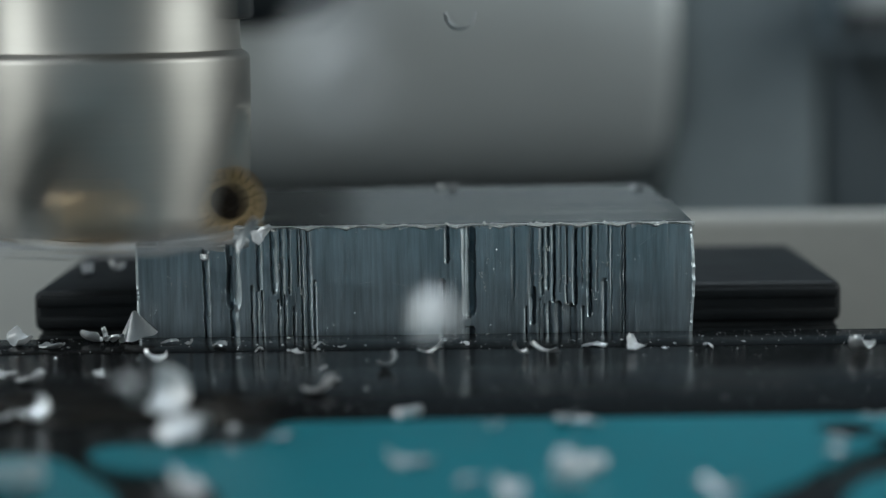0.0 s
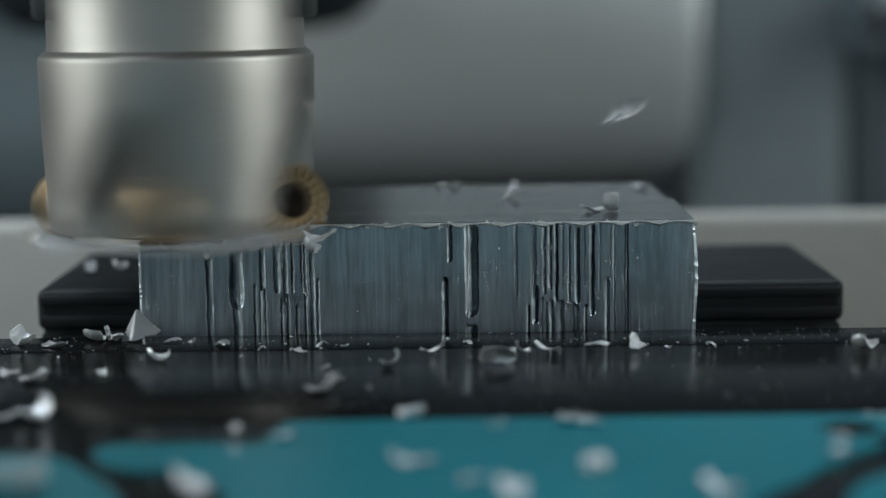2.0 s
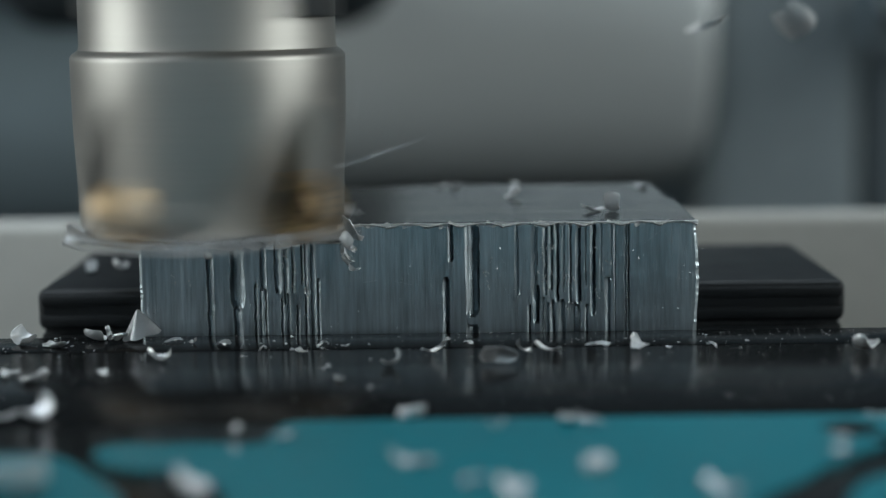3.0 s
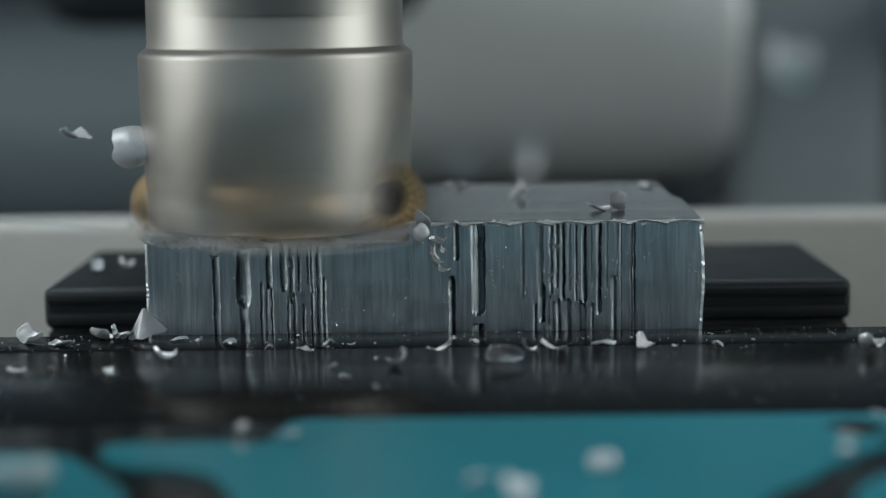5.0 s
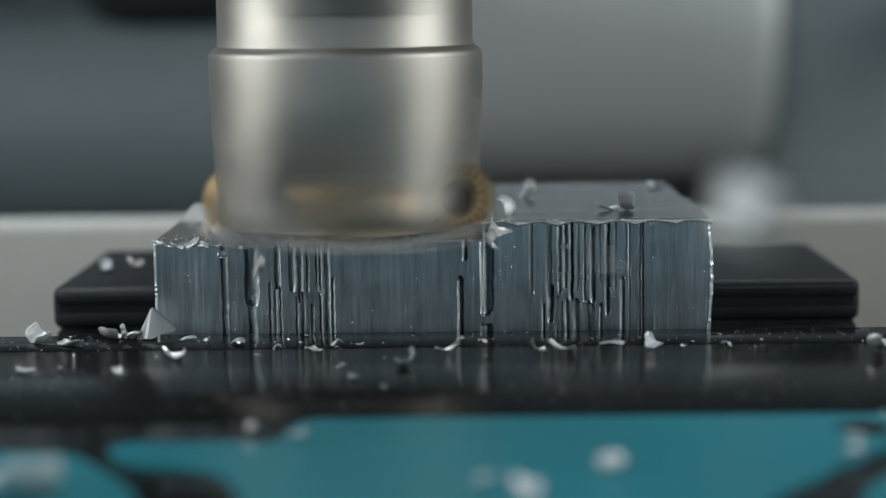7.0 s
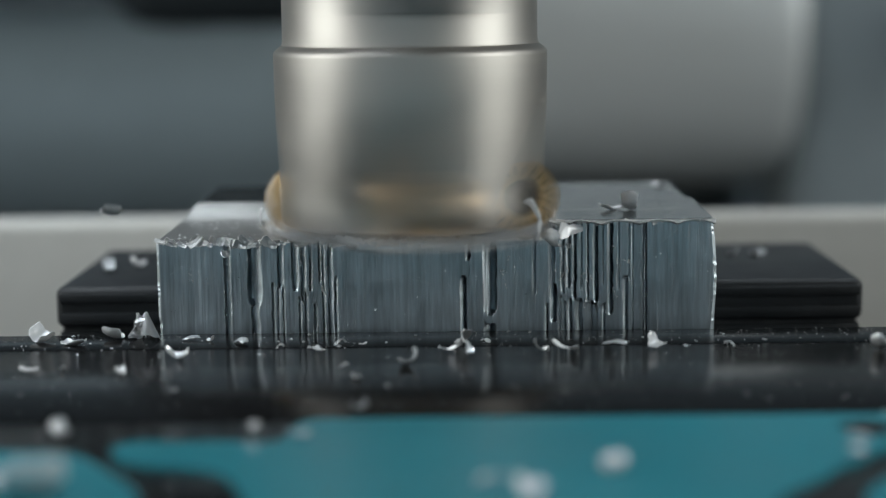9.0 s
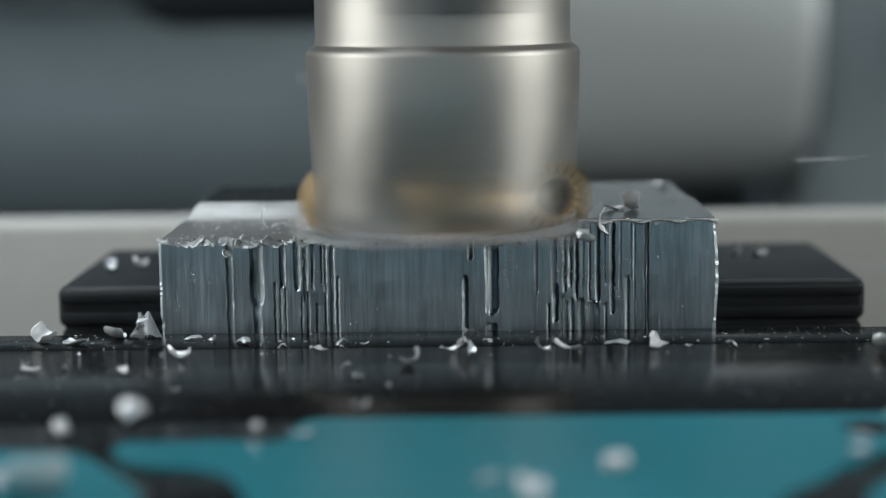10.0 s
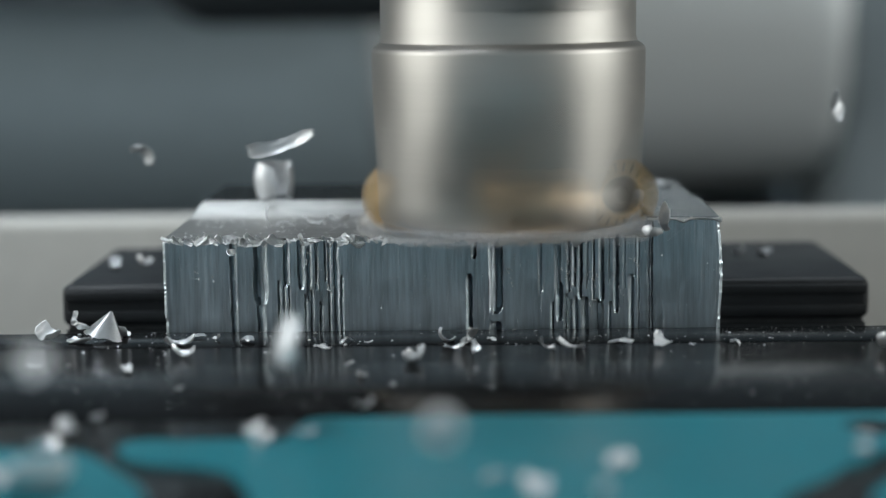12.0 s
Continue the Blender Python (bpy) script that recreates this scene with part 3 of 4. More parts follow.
FLIGHTS_A = [
    (0.0, 3.3, 5.0, 50.5, 5.0, 'curl', 14, -28), (0.0, -7.2, -168.0, 49.8, 6.0, 'roll', 45, 30), (0.0, -30.5, -14.0, 18.7, 4.3, 'strip', -26, -43), (0.0, -1.5, -110.0, 22.4, 3.6, 'curl', 23, -17),
    (0.0, -34.4, -70.0, 6.4, 5.6, 'curl', -14, -14), (0.0, -32.2, -75.0, 3.3, 4.9, 'curl', -10, -20), (0.0, 13.2, -100.0, 3.0, 4.0, 'curl', 6, -24), (0.5, -29.4, -120.0, 44.0, 5.8, 'flake', -37, 16),
    (0.5, 11.4, 20.0, 22.1, 5.4, 'curl', 0, -29), (0.5, 1.6, -30.0, 7.8, 3.3, 'curl', 16, -33), (0.5, 18.1, -150.0, 17.3, 5.2, 'flake', 40, -22), (1.0, -63.2, -5.0, 0.9, 4.0, 'shard', -2, -5),
    (1.0, -35.0, -90.0, -0.5, 4.0, 'curl', -13, -19),
]
FLIGHTS_B = [
    (1.0, 29.5, -130.0, 20.5, 3.6, 'flake', 45, -10), (1.0, -29.1, -16.0, 21.0, 5.4, 'strip', -26, -17), (1.5, 39.3, 30.0, 21.3, 3.6, 'curl', 25, -6), (1.5, -54.0, -10.0, 16.9, 7.1, 'strip', -220, -53),
    (1.5, -34.8, -12.0, 13.4, 4.7, 'strip', -79, -131), (1.5, -30.1, -14.0, 14.1, 4.7, 'strip', -61, -113), (2.0, 31.6, 25.0, 34.0, 7.1, 'flake', 258, 50), (2.0, 9.4, -20.0, -0.5, 3.2, 'curl', 4, -3),
    (2.5, -9.2, 10.0, 29.6, 2.5, 'wire', 28, 28), (2.5, -30.6, -90.0, 22.3, 3.4, 'flake', -31, -50), (3.0, 67.1, 60.0, 48.8, 5.9, 'curl', 99, 33), (3.0, 44.9, 20.0, 49.1, 4.4, 'strip', 244, 68),
    (3.0, -9.9, 0.0, 29.7, 4.9, 'wire', 456, 146),
]
FLIGHTS_C = [
    (5.0, -58.9, -10.0, 33.8, 3.8, 'shard', -26, 18), (5.0, -51.8, 0.0, 31.2, 5.1, 'curl', -23, 14), (5.0, 33.4, -110.0, 47.4, 4.6, 'curl', 51, 17), (5.0, 0.9, -109.0, 37.9, 2.4, 'flake', 42, 21),
    (5.0, 7.9, -109.0, 38.3, 2.8, 'flake', 45, 23), (5.5, -0.9, -40.0, 35.2, 4.2, 'curl', 47, 71), (5.5, 69.5, 60.0, 37.3, 4.4, 'curl', 28, -7), (5.5, -14.2, -18.0, 15.5, 6.9, 'strip', -385, -137),
    (5.5, -4.7, -16.0, 20.8, 4.3, 'shard', -26, -17), (6.0, -62.0, -8.0, 21.4, 4.0, 'curl', -62, -44), (6.0, -50.7, -4.0, 21.1, 3.2, 'wire', -54, -45), (6.0, 16.8, 12.0, 22.4, 9.4, 'strip', 475, 85),
    (6.0, 6.4, -60.0, 1.9, 3.9, 'strip', 116, -123),
]
FLIGHTS_D = [
    (6.0, -26.8, -60.0, 4.5, 3.3, 'curl', -22, -22), (6.5, 8.5, 10.0, 31.0, 5.1, 'curl', 28, 14), (6.5, 0.7, -16.0, 19.9, 4.3, 'shard', 9, 26), (6.5, -60.5, 30.0, 17.2, 4.0, 'curl', -30, -15),
    (6.5, 68.5, 90.0, 37.5, 4.3, 'curl', 60, 24), (7.0, 22.7, -148.0, 36.8, 5.6, 'roll', 21, -48), (7.0, 7.8, 8.0, 20.1, 2.9, 'curl', 5, -3), (7.0, -32.2, -6.0, 12.2, 3.2, 'shard', -18, -45),
    (9.0, -59.5, 10.0, 19.2, 2.7, 'curl', -28, -19), (9.0, 11.2, -16.0, 20.3, 4.5, 'shard', 0, 17), (9.5, -8.8, -25.0, 7.0, 7.5, 'strip', -433, -217), (9.5, 4.2, -30.0, 1.0, 3.7, 'strip', -49, -311),
    (9.5, -37.4, -110.0, 14.2, 3.1, 'flake', -51, -23),
]
FLIGHTS_E = [
    (9.5, -20.6, -20.0, 22.0, 6.1, 'flake', -76, 0), (9.5, 14.2, -15.0, 19.5, 4.7, 'shard', 0, 17), (10.0, -41.0, -75.0, 5.0, 3.0, 'curl', -7, -20), (10.0, 60.6, 10.0, 26.6, 4.2, 'wire', 377, 19),
    (10.5, -54.4, 0.0, 37.0, 4.9, 'strip', -64, -119), (10.5, -65.2, 60.0, 10.4, 5.9, 'curl', -22, -44), (10.5, 9.3, -30.0, 6.7, 3.7, 'strip', -8, -196), (10.5, 24.8, 12.0, 22.9, 3.8, 'wire', 85, -38),
    (11.0, -46.7, 40.0, 34.1, 2.6, 'curl', -10, -16), (11.0, -32.2, 40.0, 34.4, 3.2, 'curl', -10, -16), (11.0, 36.4, 20.0, 32.4, 7.9, 'strip', 146, -19), (11.0, 62.0, 5.0, 30.6, 5.0, 'strip', 510, 0),
    (11.0, -15.0, -25.0, 13.7, 5.7, 'shard', -25, -58),
]
FLIGHTS_F = [
    (11.0, -16.7, -70.0, 4.5, 3.1, 'curl', -14, -28), (11.0, 2.0, -75.0, 0.5, 2.7, 'curl', 0, -27), (11.5, -50.2, 40.0, 45.7, 2.6, 'curl', -21, -10), (11.5, 32.1, 12.0, 26.8, 5.1, 'wire', 361, 123),
    (11.5, -35.4, -8.0, -0.1, 3.7, 'curl', -5, -9), (11.5, -29.5, -12.0, 0.2, 5.0, 'shard', -5, -9), (12.0, -59.9, 40.0, 26.3, 3.4, 'curl', -10, -10), (12.0, -31.0, 8.0, 30.2, 8.3, 'strip', 28, 9),
    (12.0, 65.2, 30.0, 34.2, 4.0, 'curl', 50, 10), (12.0, -42.5, -120.0, 19.7, 3.1, 'curl', -11, -16), (12.0, -23.1, -70.0, 12.1, 5.4, 'curl', -7, -42), (12.0, -2.8, -115.0, 11.4, 4.6, 'roll', 0, -28),
    (12.0, 31.8, -60.0, -2.4, 2.6, 'flake', 14, -22),
]

FLIGHTS = FLIGHTS_A + FLIGHTS_B + FLIGHTS_C + FLIGHTS_D + FLIGHTS_E + FLIGHTS_F
# more of the same spray between those: one chip every few hundredths of a second
spray = random.Random(31)
t = .2
while t < 11.8:
    near = spray.random()
    y = -100 if near < .15 else (spray.uniform(-60, -15) if near < .55 else spray.uniform(0, 50))
    wide = .22 * (290 + y)
    x = spray.uniform(-wide, wide)
    z = spray.uniform(4, 26) if y < 0 else spray.uniform(22, 50)
    fast = spray.choice((30, 60, 250, 420))
    way = 1 if x > X_START + SPEED * t else -1
    FLIGHTS.append((round(t, 2), x, y, z, spray.uniform(2.2, 5), spray.choice(("curl", "strip", "shard", "flake", "wire")), way * fast * spray.uniform(.6, 1), -fast * spray.uniform(-.3, .7)))
    t += .12 if 3.2 < t < 4.75 or 7.2 < t < 8.75 else .27
    if abs(t * 2 - round(t * 2)) < .12 and not (3.2 < t < 4.75 or 7.2 < t < 8.75):
        t += .12
FLYERS = [(chip(row[5], row[4] * 1.2, i if row[5] == "wire" else i * 2, "flying off the cutter"), row) for i, row in enumerate(FLIGHTS)]
LANDERS = [(chip(row[4], row[3], i * 2 + 1, "landed beside the block"), row) for i, row in enumerate(LANDINGS)]
STRAY = chip("flake", 5.2, 1, "lying on the black plate")
# chips that drop on top of the block: seconds, x, y, surface, size, shape
TOP_DROPS = [(7.5, 51.5, 50, 4.7, 2.4, "curl"), (7.9, 56, 50, 4.7, 2.6, "curl"), (1.6, 12.5, 36, TOP, 4.5, "shard"), (1.7, 28.1, 12.5, TOP, 2.9, "curl"), (1.7, 25.2, 13.5, TOP, 4.2, "flake"), (8.5, -34.7, 16, CUT, 3.2, "strip"),
             (9.3, -31.7, 16, CUT, 3.0, "wire"), (11.1, -35.6, 35.5, TOP, 8.2, "roll"), (10.2, -27, 20, CUT, 3.2, "wire"), (10.6, -23, 25, CUT, 3.0, "shard")]
DROPPERS = [(chip(row[5], row[4], i * 2, "lying on the milled top"), row) for i, row in enumerate(TOP_DROPS)]


def cone_curl():
    """A cone of bright sheet with a ragged tail, leaning on the block's corner."""
    bm = bmesh.new()
    n, rows_ = 22, 6
    grid = []
    for i in range(n + 1):
        a = 1.55 * math.pi * i / n + .6
        col = []
        for k in range(rows_ + 1):
            f = k / rows_
            r = (.25 + 3.3 * f) * (1 + .06 * math.sin(5 * a))
            col.append(bm.verts.new((r * math.cos(a) * MM, r * .7 * math.sin(a) * MM, (4.4 - 4.2 * f + .15 * math.sin(7 * a) * f) * MM)))
        grid.append(col)
    for a, b in zip(grid, grid[1:]):
        for k in range(rows_):
            bm.faces.new((a[k], b[k], b[k + 1], a[k + 1]))
    bmesh.ops.solidify(bm, geom=list(bm.faces), thickness=.12 * MM)
    base = tagged(new("cone_chip"), "shiny cone of curled aluminium with a ragged tail", "metal chip", "metal chips")
    part("cone", bm, CHIP, base)
    tail = sheet(77, 1.2, .22, 2.2, 3.0, .4, .3, 20, 4, .04)
    tail.transform(Matrix.Translation((-4.6 * MM, -.4 * MM, 1.7 * MM)) @ pose(0, 0, 0, 10, 30, 20) @ Matrix.Scale(4.2, 4))
    part("tail", tail, CHIP, base)
    return base


CONE = cone_curl()


def torn_burr(seed, size, name, label, loc, turn, kind="wire"):
    ob = new(name, CHIP_SHAPES[kind, seed % 4])
    ob.scale = (size, size, size)
    ob.parent = BLOCK
    ob.matrix_basis = Matrix.Translation(Vector(loc) * MM) @ turn @ Matrix.Diagonal((size, size, size, 1))
    return tagged(ob, label)


# burrs that hang over the front edge
torn_burr(1, 2.6, "burr", "bright torn burr", (-38.6, -.1, 13.2), pose(0, 0, 0, 70, 0, 40), "shard")
torn_burr(2, 3.2, "burr", "bright torn burr", (-37.2, -.1, 14.6), pose(0, 0, 0, 80, 10, -10), "strip")
torn_burr(0, 1.5, "burr", "bright torn burr", (-46.0, .1, 14.7), pose(0, 0, 0, 80, 30, -10), "flake")
# a string of swarf that the cutter pushes along the edge until it drops off
SWARF = tagged(new("swarf_string"), "ragged string of swarf hanging before the cutter", "metal chip", "metal chips")
for i in range(5):
    bm = sheet(40 + i, 1.2, .5, 1.6, 1.2, .4, .12)
    bm.transform(Matrix.Translation((math.sin(i * 2.1) * .8 * MM, (-.5 - .2 * i) * MM, -1.15 * i * MM)) @ pose(0, 0, 0, 60 + 30 * i, 50 * i, 80 * i) @ Matrix.Scale(2.7, 4))
    part("shaving", bm, BURR if i % 2 else CHIP, SWARF)


def dust(name, n, area, floor, size, mat, label, seed):
    """Fine specks scattered over a surface, as one mesh."""
    r = random.Random(seed)
    vs, fs = [], []
    for _ in range(n):
        x, y = r.uniform(*area[0]), area[1][1] - (area[1][1] - area[1][0]) * r.random() ** 1.3
        s = size * r.uniform(.3, 1) ** 2 * 1.6
        a = r.uniform(0, 6.3)
        k = len(vs)
        for q in range(3):
            vs.append(((x + s * math.cos(a + 2.1 * q)) * MM, (y + s * math.sin(a + 2.1 * q)) * MM, (floor + r.uniform(.005, .4 * s)) * MM))
        vs.append((x * MM, y * MM, (floor + s * r.uniform(.3, .9)) * MM))
        fs += [(k, k + 1, k + 2), (k, k + 1, k + 3), (k + 1, k + 2, k + 3), (k + 2, k, k + 3)]
    me = bpy.data.meshes.new(name)
    me.from_pydata(vs, [], fs)
    me.materials.append(mat)
    return tagged(new(name, me), label, "metal dust", kind="stuff")


dust("metal_dust", 1300, ((-75, 75), (-58, -.5)), 0, .115, CHIP_MATT, "fine bright metal dust over the black plate", 1)
dust("metal_grit", 80, ((-72, 46), (-22, -.5)), 0, .32, CHIP, "coarser bright grit along the foot of the block", 2)
dust("metal_crumbs", 650, ((-48, 38), (2, 25.5)), CUT + .03, .26, BURR, "bright crumbs of swarf on the milled floor", 5)
# torn flakes along the milled edge; each is pushed out as the cutter passes it
BURRS = []
r = random.Random(8)
x = BX0 + 1.7
while x < 27.5:
    w = r.uniform(1.6, 3.4)
    bm = bmesh.new()
    for i in range(4):
        q = sheet(r.randrange(99), 1, r.uniform(.4, .7), 1.0, .6, .5, .08, 8, 4, .05)
        size = .8 + 2.6 * r.random() ** 1.6
        q.transform(Matrix.Translation((r.uniform(-w / 2, w / 2) * MM, r.uniform(-.3, .5) * MM, r.uniform(-.7, .15) * MM))
                    @ pose(0, 0, 0, r.uniform(35, 120), r.uniform(-50, 50), r.uniform(-40, 40)) @ Matrix.Scale(size, 4))
        me = bpy.data.meshes.new("flake")
        q.to_mesh(me)
        q.free()
        bm.from_mesh(me)
        bpy.data.meshes.remove(me)
    BURRS.append((x, part("edge_burr", bm, BURR, BLOCK, "bright torn burr on the milled edge")))
    x += w * .93

# scratches on the front face
for x, z, length, turn in ((33.5, 15.3, 3.6, -38), (36.0, 15.4, 1.6, 55), (-47.6, 10.2, 1.4, -32), (-46.2, 11.0, 1.0, -35), (-45.3, 8.8, .9, 10), (-7, 8.2, 3.0, 12), (-12.5, 8.6, 2.2, -8),
                           (37.8, 4.0, .7, 70), (36.3, 3.0, .5, 80), (33.8, 4.0, .8, 85), (8.6, 9.5, 1.6, 70), (9.3, 11.6, 1.1, 55), (-1.2, 4.8, .9, 15), (-2.5, 7.6, .8, 50)):
    bm = bmesh.new()
    box(bm, -length / 2, length / 2, -.09, .05, -.06, .06)
    for v in bm.verts:
        if abs(v.co.x) > length * .4 * MM:
            v.co.z *= .2
    bm.transform(Matrix.Translation((x * MM, (relief(x, z) + .28) * MM, z * MM)) @ pose(0, 0, 0, 0, turn, 0))
    part("scratch", bm, CHIP, BLOCK)
# small nicks and clinging specks all over the front face
r = random.Random(15)
vs, fs = [], []
for _ in range(230):
    x, z = r.uniform(BX0 + .4, BX1 - .4), r.uniform(.3, 13.8)
    if r.random() < .12:
        x = BX1 - r.random() ** 2 * 3 if r.random() < .6 else BX0 + r.random() ** 2 * 3
    s, tall = r.uniform(.03, .13), r.uniform(.6, 2.6)
    y = relief(x, z) + .3
    k = len(vs)
    vs += [((x - s) * MM, y * MM, z * MM), (x * MM, y * MM, (z - s * tall) * MM), ((x + s) * MM, y * MM, (z + s * .3) * MM), (x * MM, y * MM, (z + s * tall) * MM),
           ((x + r.uniform(-s, s) * .5) * MM, (y - s * r.uniform(.5, 1.2)) * MM, z * MM)]
    fs += [(k, k + 1, k + 4), (k + 1, k + 2, k + 4), (k + 2, k + 3, k + 4), (k + 3, k, k + 4)]
me = bpy.data.meshes.new("nicks")
me.from_pydata(vs, [], fs)
me.materials.append(ALU_SAWN)
me.materials.append(CHIP)
for i, f in enumerate(me.polygons):
    f.material_index = (i // 4) % 15 == 0
nicks = new("nicks", me)
nicks.parent = BLOCK
tagged(nicks, "fine nicks and specks on the sawn face", kind="stuff")

# the chip that is just being cut curls before the cutter
FRESH = chip("shard", 4.6, 2, "curling up before the insert")
FRESH_TOO = chip("curl", 3.4, 0, "curling up before the insert")


# ---- what moves ----
def motions():
    seconds = 12.0
    slide = lambda t: SPEED * t * MM
    # the cutter turns clockwise, seen from above: a sixth of a turn from one picture to the next, then it runs up to almost a quarter
    rows, angle = [], 3.0
    for i in range(int(seconds * FPS) + 1):
        rows.append((i / FPS, pose(X_START * MM + slide(i / FPS), AXIS_Y * MM, 0, 0, 0, angle)))
        if i < 60:
            angle -= 60
        elif i < 75:
            angle -= 60.67
        elif i < 90:
            angle -= 61.47
        elif i < 150:
            angle -= 62 + .4633 * (i - 89.5)
        else:
            angle -= 89.98
    walk(MILL, rows)
    walk(HEAD, [(0, pose(X_START * MM, AXIS_Y * MM, 0)), (12, pose(X_START * MM + slide(12), AXIS_Y * MM, 0))])
    walk(GANTRY, [(0, pose(0, 0, 0)), (12, pose(slide(12), 0, 0))])
    for x, ob in SLICES:
        t = (x + SLICE / 2 - X_START - 22.5) / SPEED
        if t > 12.1:
            continue
        t = max(t, .05)
        up, down = pose(0, 0, 0), pose(0, .002, -.0045)
        rows = [(0, up), (t, up), (t + .12, down), (12, down)] if t + .12 < 12 else [(0, up), (12, up)]
        walk(ob, rows)
    for x, ob in BURRS:
        t = max((x - X_START - 14) / SPEED, 3.6 + (x - BX0) * .03 if x < -36 else 0)
        hidden, out = pose(x * MM, .003, (CUT - 2.5) * MM), pose(x * MM, -.0002, CUT * MM)
        if t < .1:
            rows = [(0, out), (12, out)]
        elif t < 11.8:
            rows = [(0, hidden), (t, hidden), (t + .15, out), (12, out)]
        else:
            rows = [(0, hidden), (12, hidden)]
        walk(ob, rows)
    launch = lambda t: Vector((min(max(X_START + SPEED * t + 19, BX0 + 6), BX1 - 6), 12, 7)) * MM
    r = random.Random(11)

    def tumble(rows, k):
        """Gives every place in rows a turn of its own, so that the chip tumbles on."""
        out, a = [], Vector((k * 37 % 180, k * 71 % 180, k * 53 % 180))
        step = Vector((r.uniform(-40, 40), r.uniform(-40, 40), r.uniform(-40, 40)))
        for t, p in rows:
            out.append((t, Matrix.Translation(p) @ pose(0, 0, 0, *a)))
            a = a + step
        return out

    def aside(p, k):
        """Where a flying chip comes to rest, out to the side on the plate or on the bed."""
        s = -1 if p.x < -.01 else 1
        if p.y > .02:
            return Vector((s * (.33 + .015 * (k % 9)), .1 + .02 * (k % 7), -.0605))
        return Vector((s * (.15 + .012 * (k % 13)), -.055 + .006 * (k % 8), .0012))

    for k, (ob, (t, x, y, z, size, kind, vx, vz)) in enumerate(FLYERS):
        p = Vector((x, y, z)) * MM
        v = Vector((vx, 0, vz)) * MM
        rest = aside(p, k)
        rows = []
        if t > .3:
            rows += [(0, launch(t)), (t - .28, launch(t))]
        rows += [(t - .067, p - v * .067)] if t > .1 else []
        rows += [(t, p)]
        if t < 11.9:
            q = p + v * .067
            q.z = max(q.z, .002)
            hop = (q + rest) / 2 + Vector((0, 0, .02))
            rows += [(t + .067, q), (t + .2, hop), (t + .4, rest), (12, rest)]
        if rows[-1][0] < 12:
            rows.append((12, rest))
        if len(rows) > 2 or t > 11.9:
            if rows[0][0] > 0:
                rows.insert(0, (0, rows[0][1]))
        poses = tumble(rows, k)
        if kind in ("strip", "wire") and abs(vx) + abs(vz) > 25:
            along = pose(0, 0, 0, 75, -math.degrees(math.atan2(vz, vx)), 0)
            poses = [(u, Matrix.Translation(g.translation) @ along) if abs(u - t) < .1 else (u, g) for u, g in poses]
        if t < 11.5 and t + .4 < 12:
            poses[-1] = (12, poses[-2][1])
        if t > .3:
            poses[1] = (poses[1][0], poses[0][1])
        walk(ob, poses)
    for k, (ob, (t, x, y, size, kind)) in enumerate(LANDERS):
        turn = loose_turn(r, kind)
        end = settled(ob, x, y, surface(x, y), turn)
        start = Matrix.Translation(launch(t - .5)) @ turn
        high = Matrix.Translation((end.translation + launch(t)) / 2 + Vector((0, -.01, .025))) @ turn @ pose(0, 0, 0, 50, 30, 0)
        rows = [(0, start), (t - .5, start), (t - .25, high), (t, end)]
        walk(ob, rows + ([(12, end)] if t < 12 else []))
    for k, (ob, (t, x, y, z, size, kind)) in enumerate(DROPPERS):
        turn = pose(0, 0, 0, 0, 82, 15) if kind == "strip" else pose(0, 0, 0, 8, 78, 70) if (x, y) == (28.1, 12.5) else pose(0, 0, 0, 90, 0, 30) if kind == "roll" else loose_turn(r, kind)
        end = settled(ob, x, y, z, turn)
        start = Matrix.Translation(launch(t - .6)) @ turn
        high = Matrix.Translation(end.translation + Vector((0, 0, .03))) @ turn @ pose(0, 0, 0, 40, 40, 0)
        walk(ob, [(0, start), (t - .6, start), (t - .25, high), (t, end), (12, end)])
    for k, (ob, x, y, end) in enumerate(SWEPT):
        s = -1 if x < 0 else 1
        t = (1.9 if x < -15 and y > -50 and x > -30 else 3.5) + .07 * (k % 9)
        away = Matrix.Translation((s * (.13 + .012 * k), y * MM - .012, end.translation.z)) @ end.to_3x3().to_4x4()
        walk(ob, [(0, end), (t, end), (t + .35, away), (12, away)])
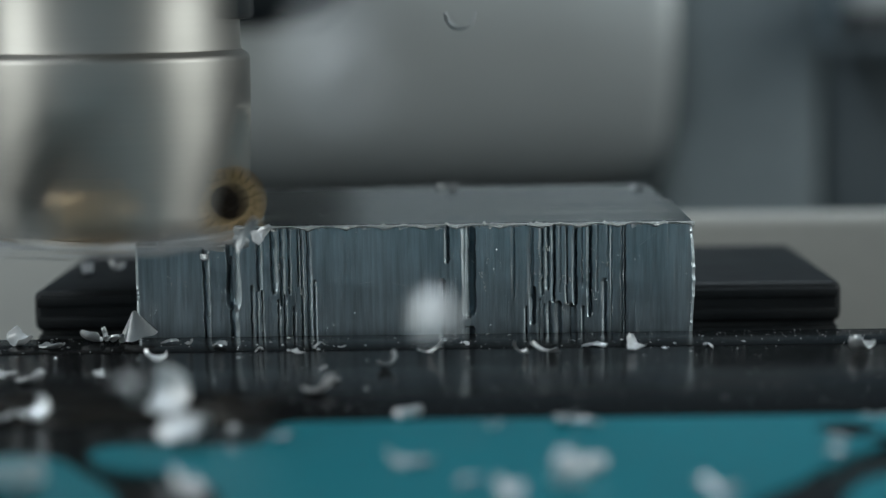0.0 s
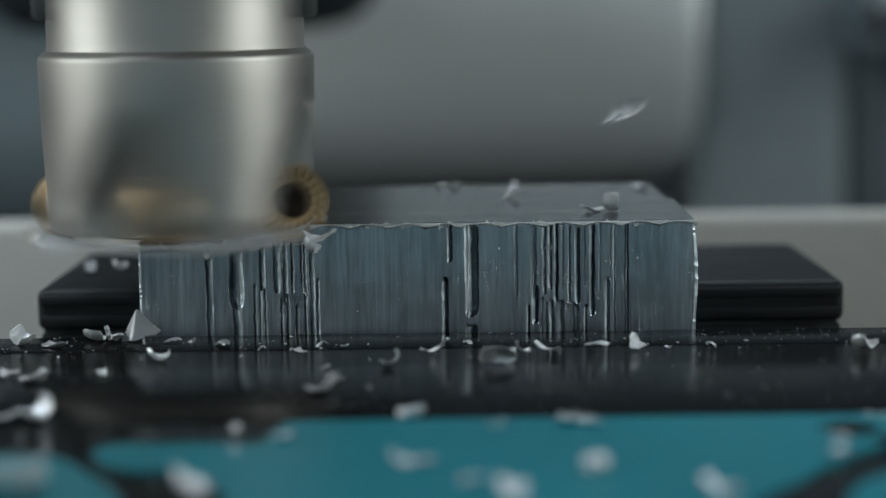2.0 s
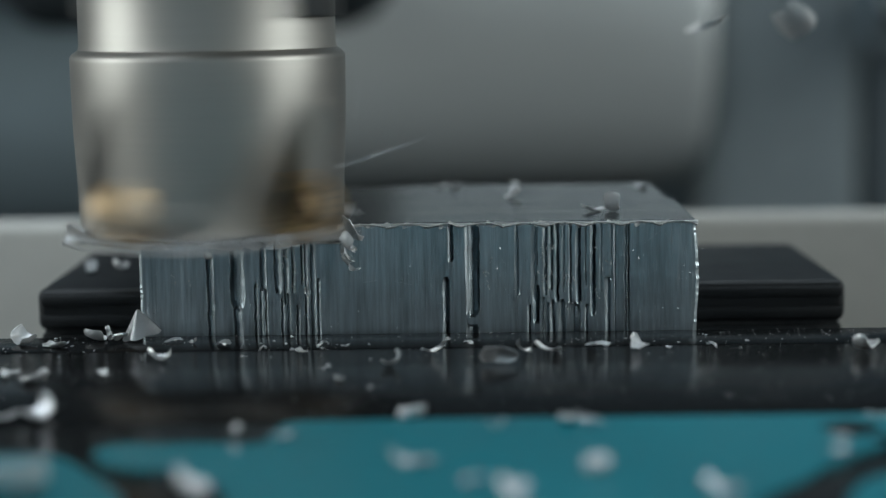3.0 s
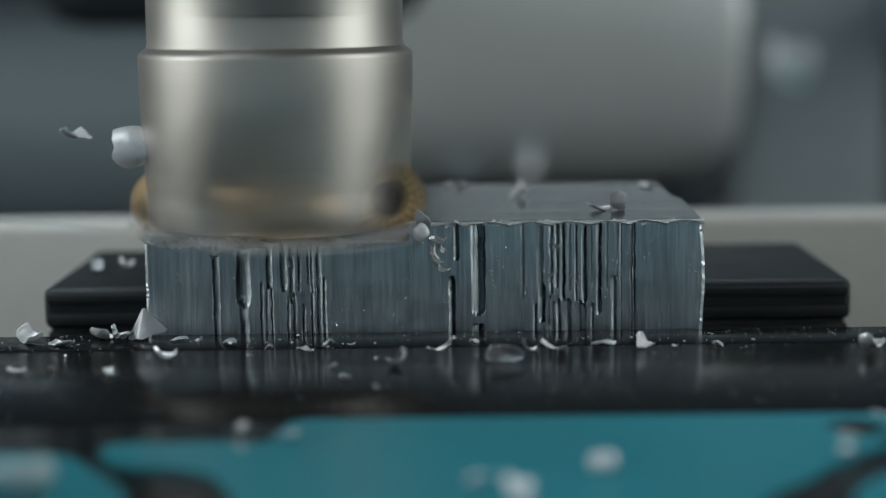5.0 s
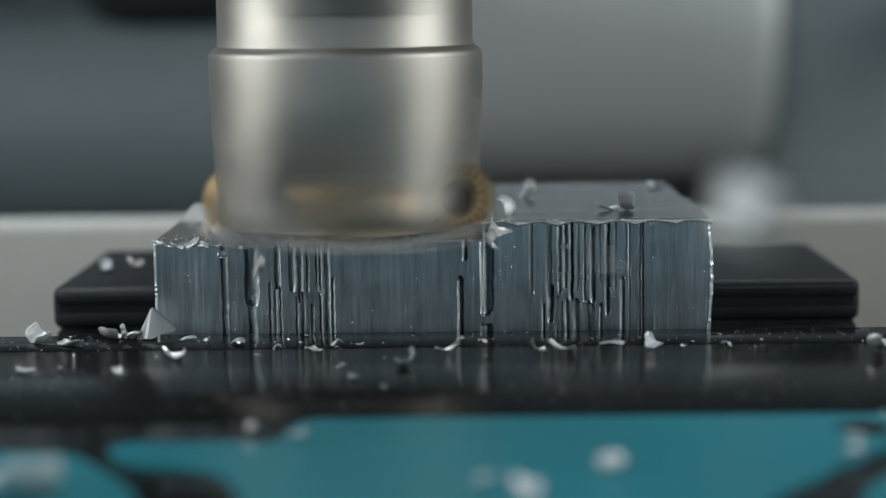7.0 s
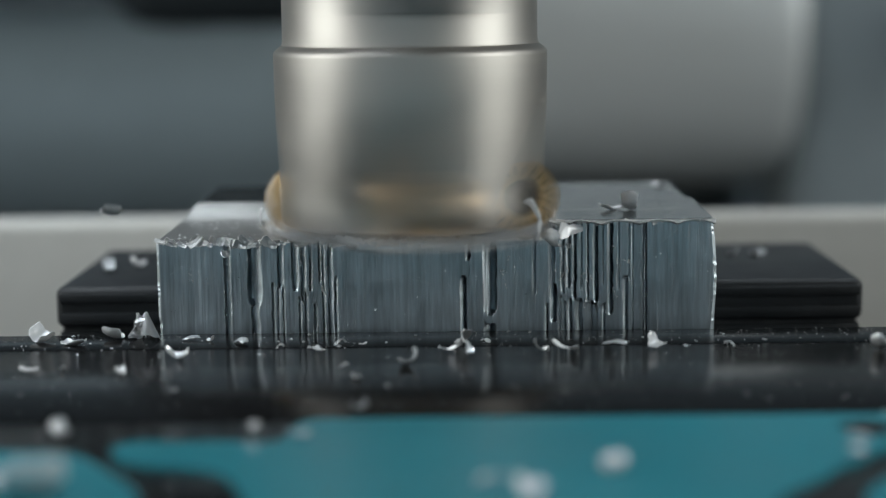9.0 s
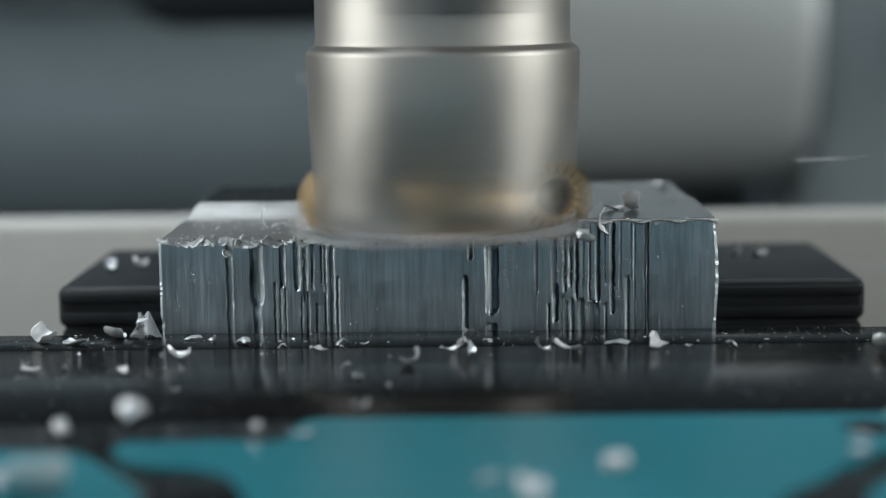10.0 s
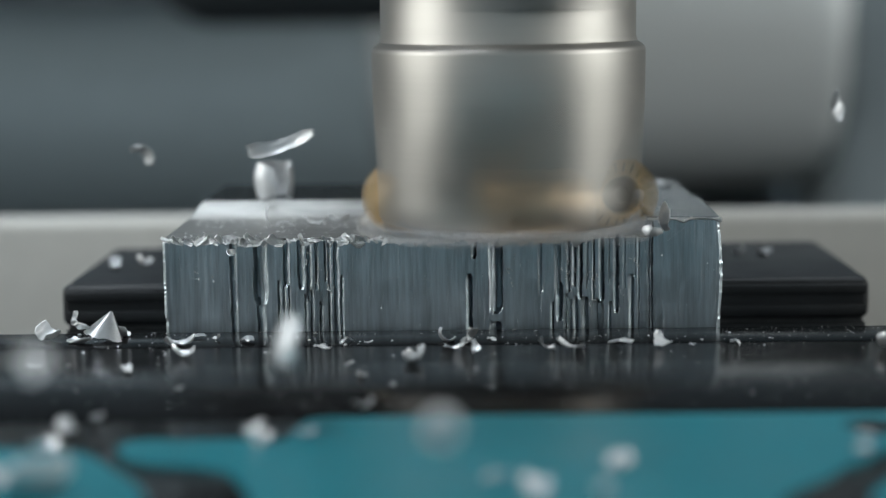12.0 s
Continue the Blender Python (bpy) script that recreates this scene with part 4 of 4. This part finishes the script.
    for ob, dx, dy, z, k in ((FRESH, 24.6, -3.2, 17.4, 3), (FRESH_TOO, 22.8, -8.5, 16.4, 5)):
        rows = []
        for i in range(49):
            t = i * .25
            wob = Vector((math.sin(i * 1.7 + k), math.cos(i * 2.3 + k), math.sin(i * 2.9)))
            rows.append((t, pose((X_START + SPEED * t + dx + wob.x * .8) * MM, (dy + wob.y * .9) * MM, (z + wob.z * .7) * MM, 40 + 38 * wob.x, 20 + 35 * wob.y, 30 * wob.z + 20 * k)))
        walk(ob, rows)
    flat = settled(STRAY, 7.6, -26, 0, pose(0, 0, 0, 112, 6, 14))
    gone = settled(STRAY, 150, -30, 0, pose(0, 0, 0, 14, 8, 80))
    near = Matrix.Translation((.0145, -.030, .004)) @ pose(0, 0, 0, 60, 30, -10)
    walk(STRAY, [(0, Matrix.Translation(launch(.6))), (.12, Matrix.Translation(launch(.6))), (.42, near), (1.75, near), (1.95, flat), (6.75, flat), (7.1, gone), (12, gone)])
    stand = pose(-49.0 * MM, -3.9 * MM, 0.0009, 0, -14, 20)
    # knocked round by a passing chip, and later tipped away from the block
    turned = pose(-51.6 * MM, -6.2 * MM, 0.0004, 0, 18, 80)
    hop = pose(-54.5 * MM, -6.4 * MM, 0.0024, 0, 4, 50)
    tipped = pose(-58.6 * MM, -7.2 * MM, 0.0005, 0, 14, 12)
    walk(CONE, [(0, stand), (7.7, stand), (8.0, turned), (10.53, turned), (10.6, hop), (10.68, tipped), (12, tipped)])
    # the string of swarf rides along the edge before the cutter, then drops
    hang = lambda t, dz: pose(X_START * MM + SPEED * t * MM + .0245, -.0002, (16.5 + dz) * MM)
    inside = pose(X_START * MM + .06, .014, .012)
    walk(SWARF, [(0, inside), (1.9, inside), (2.3, hang(2.3, -.5)), (4, hang(4, -1)), (6.2, hang(6.2, -1.5)), (6.6, pose(.02, -.03, .004, 0, 0, 60)), (7.3, pose(.16, -.04, .004, 0, 0, 90)), (12, pose(.16, -.04, .004, 0, 0, 90))])


motions()
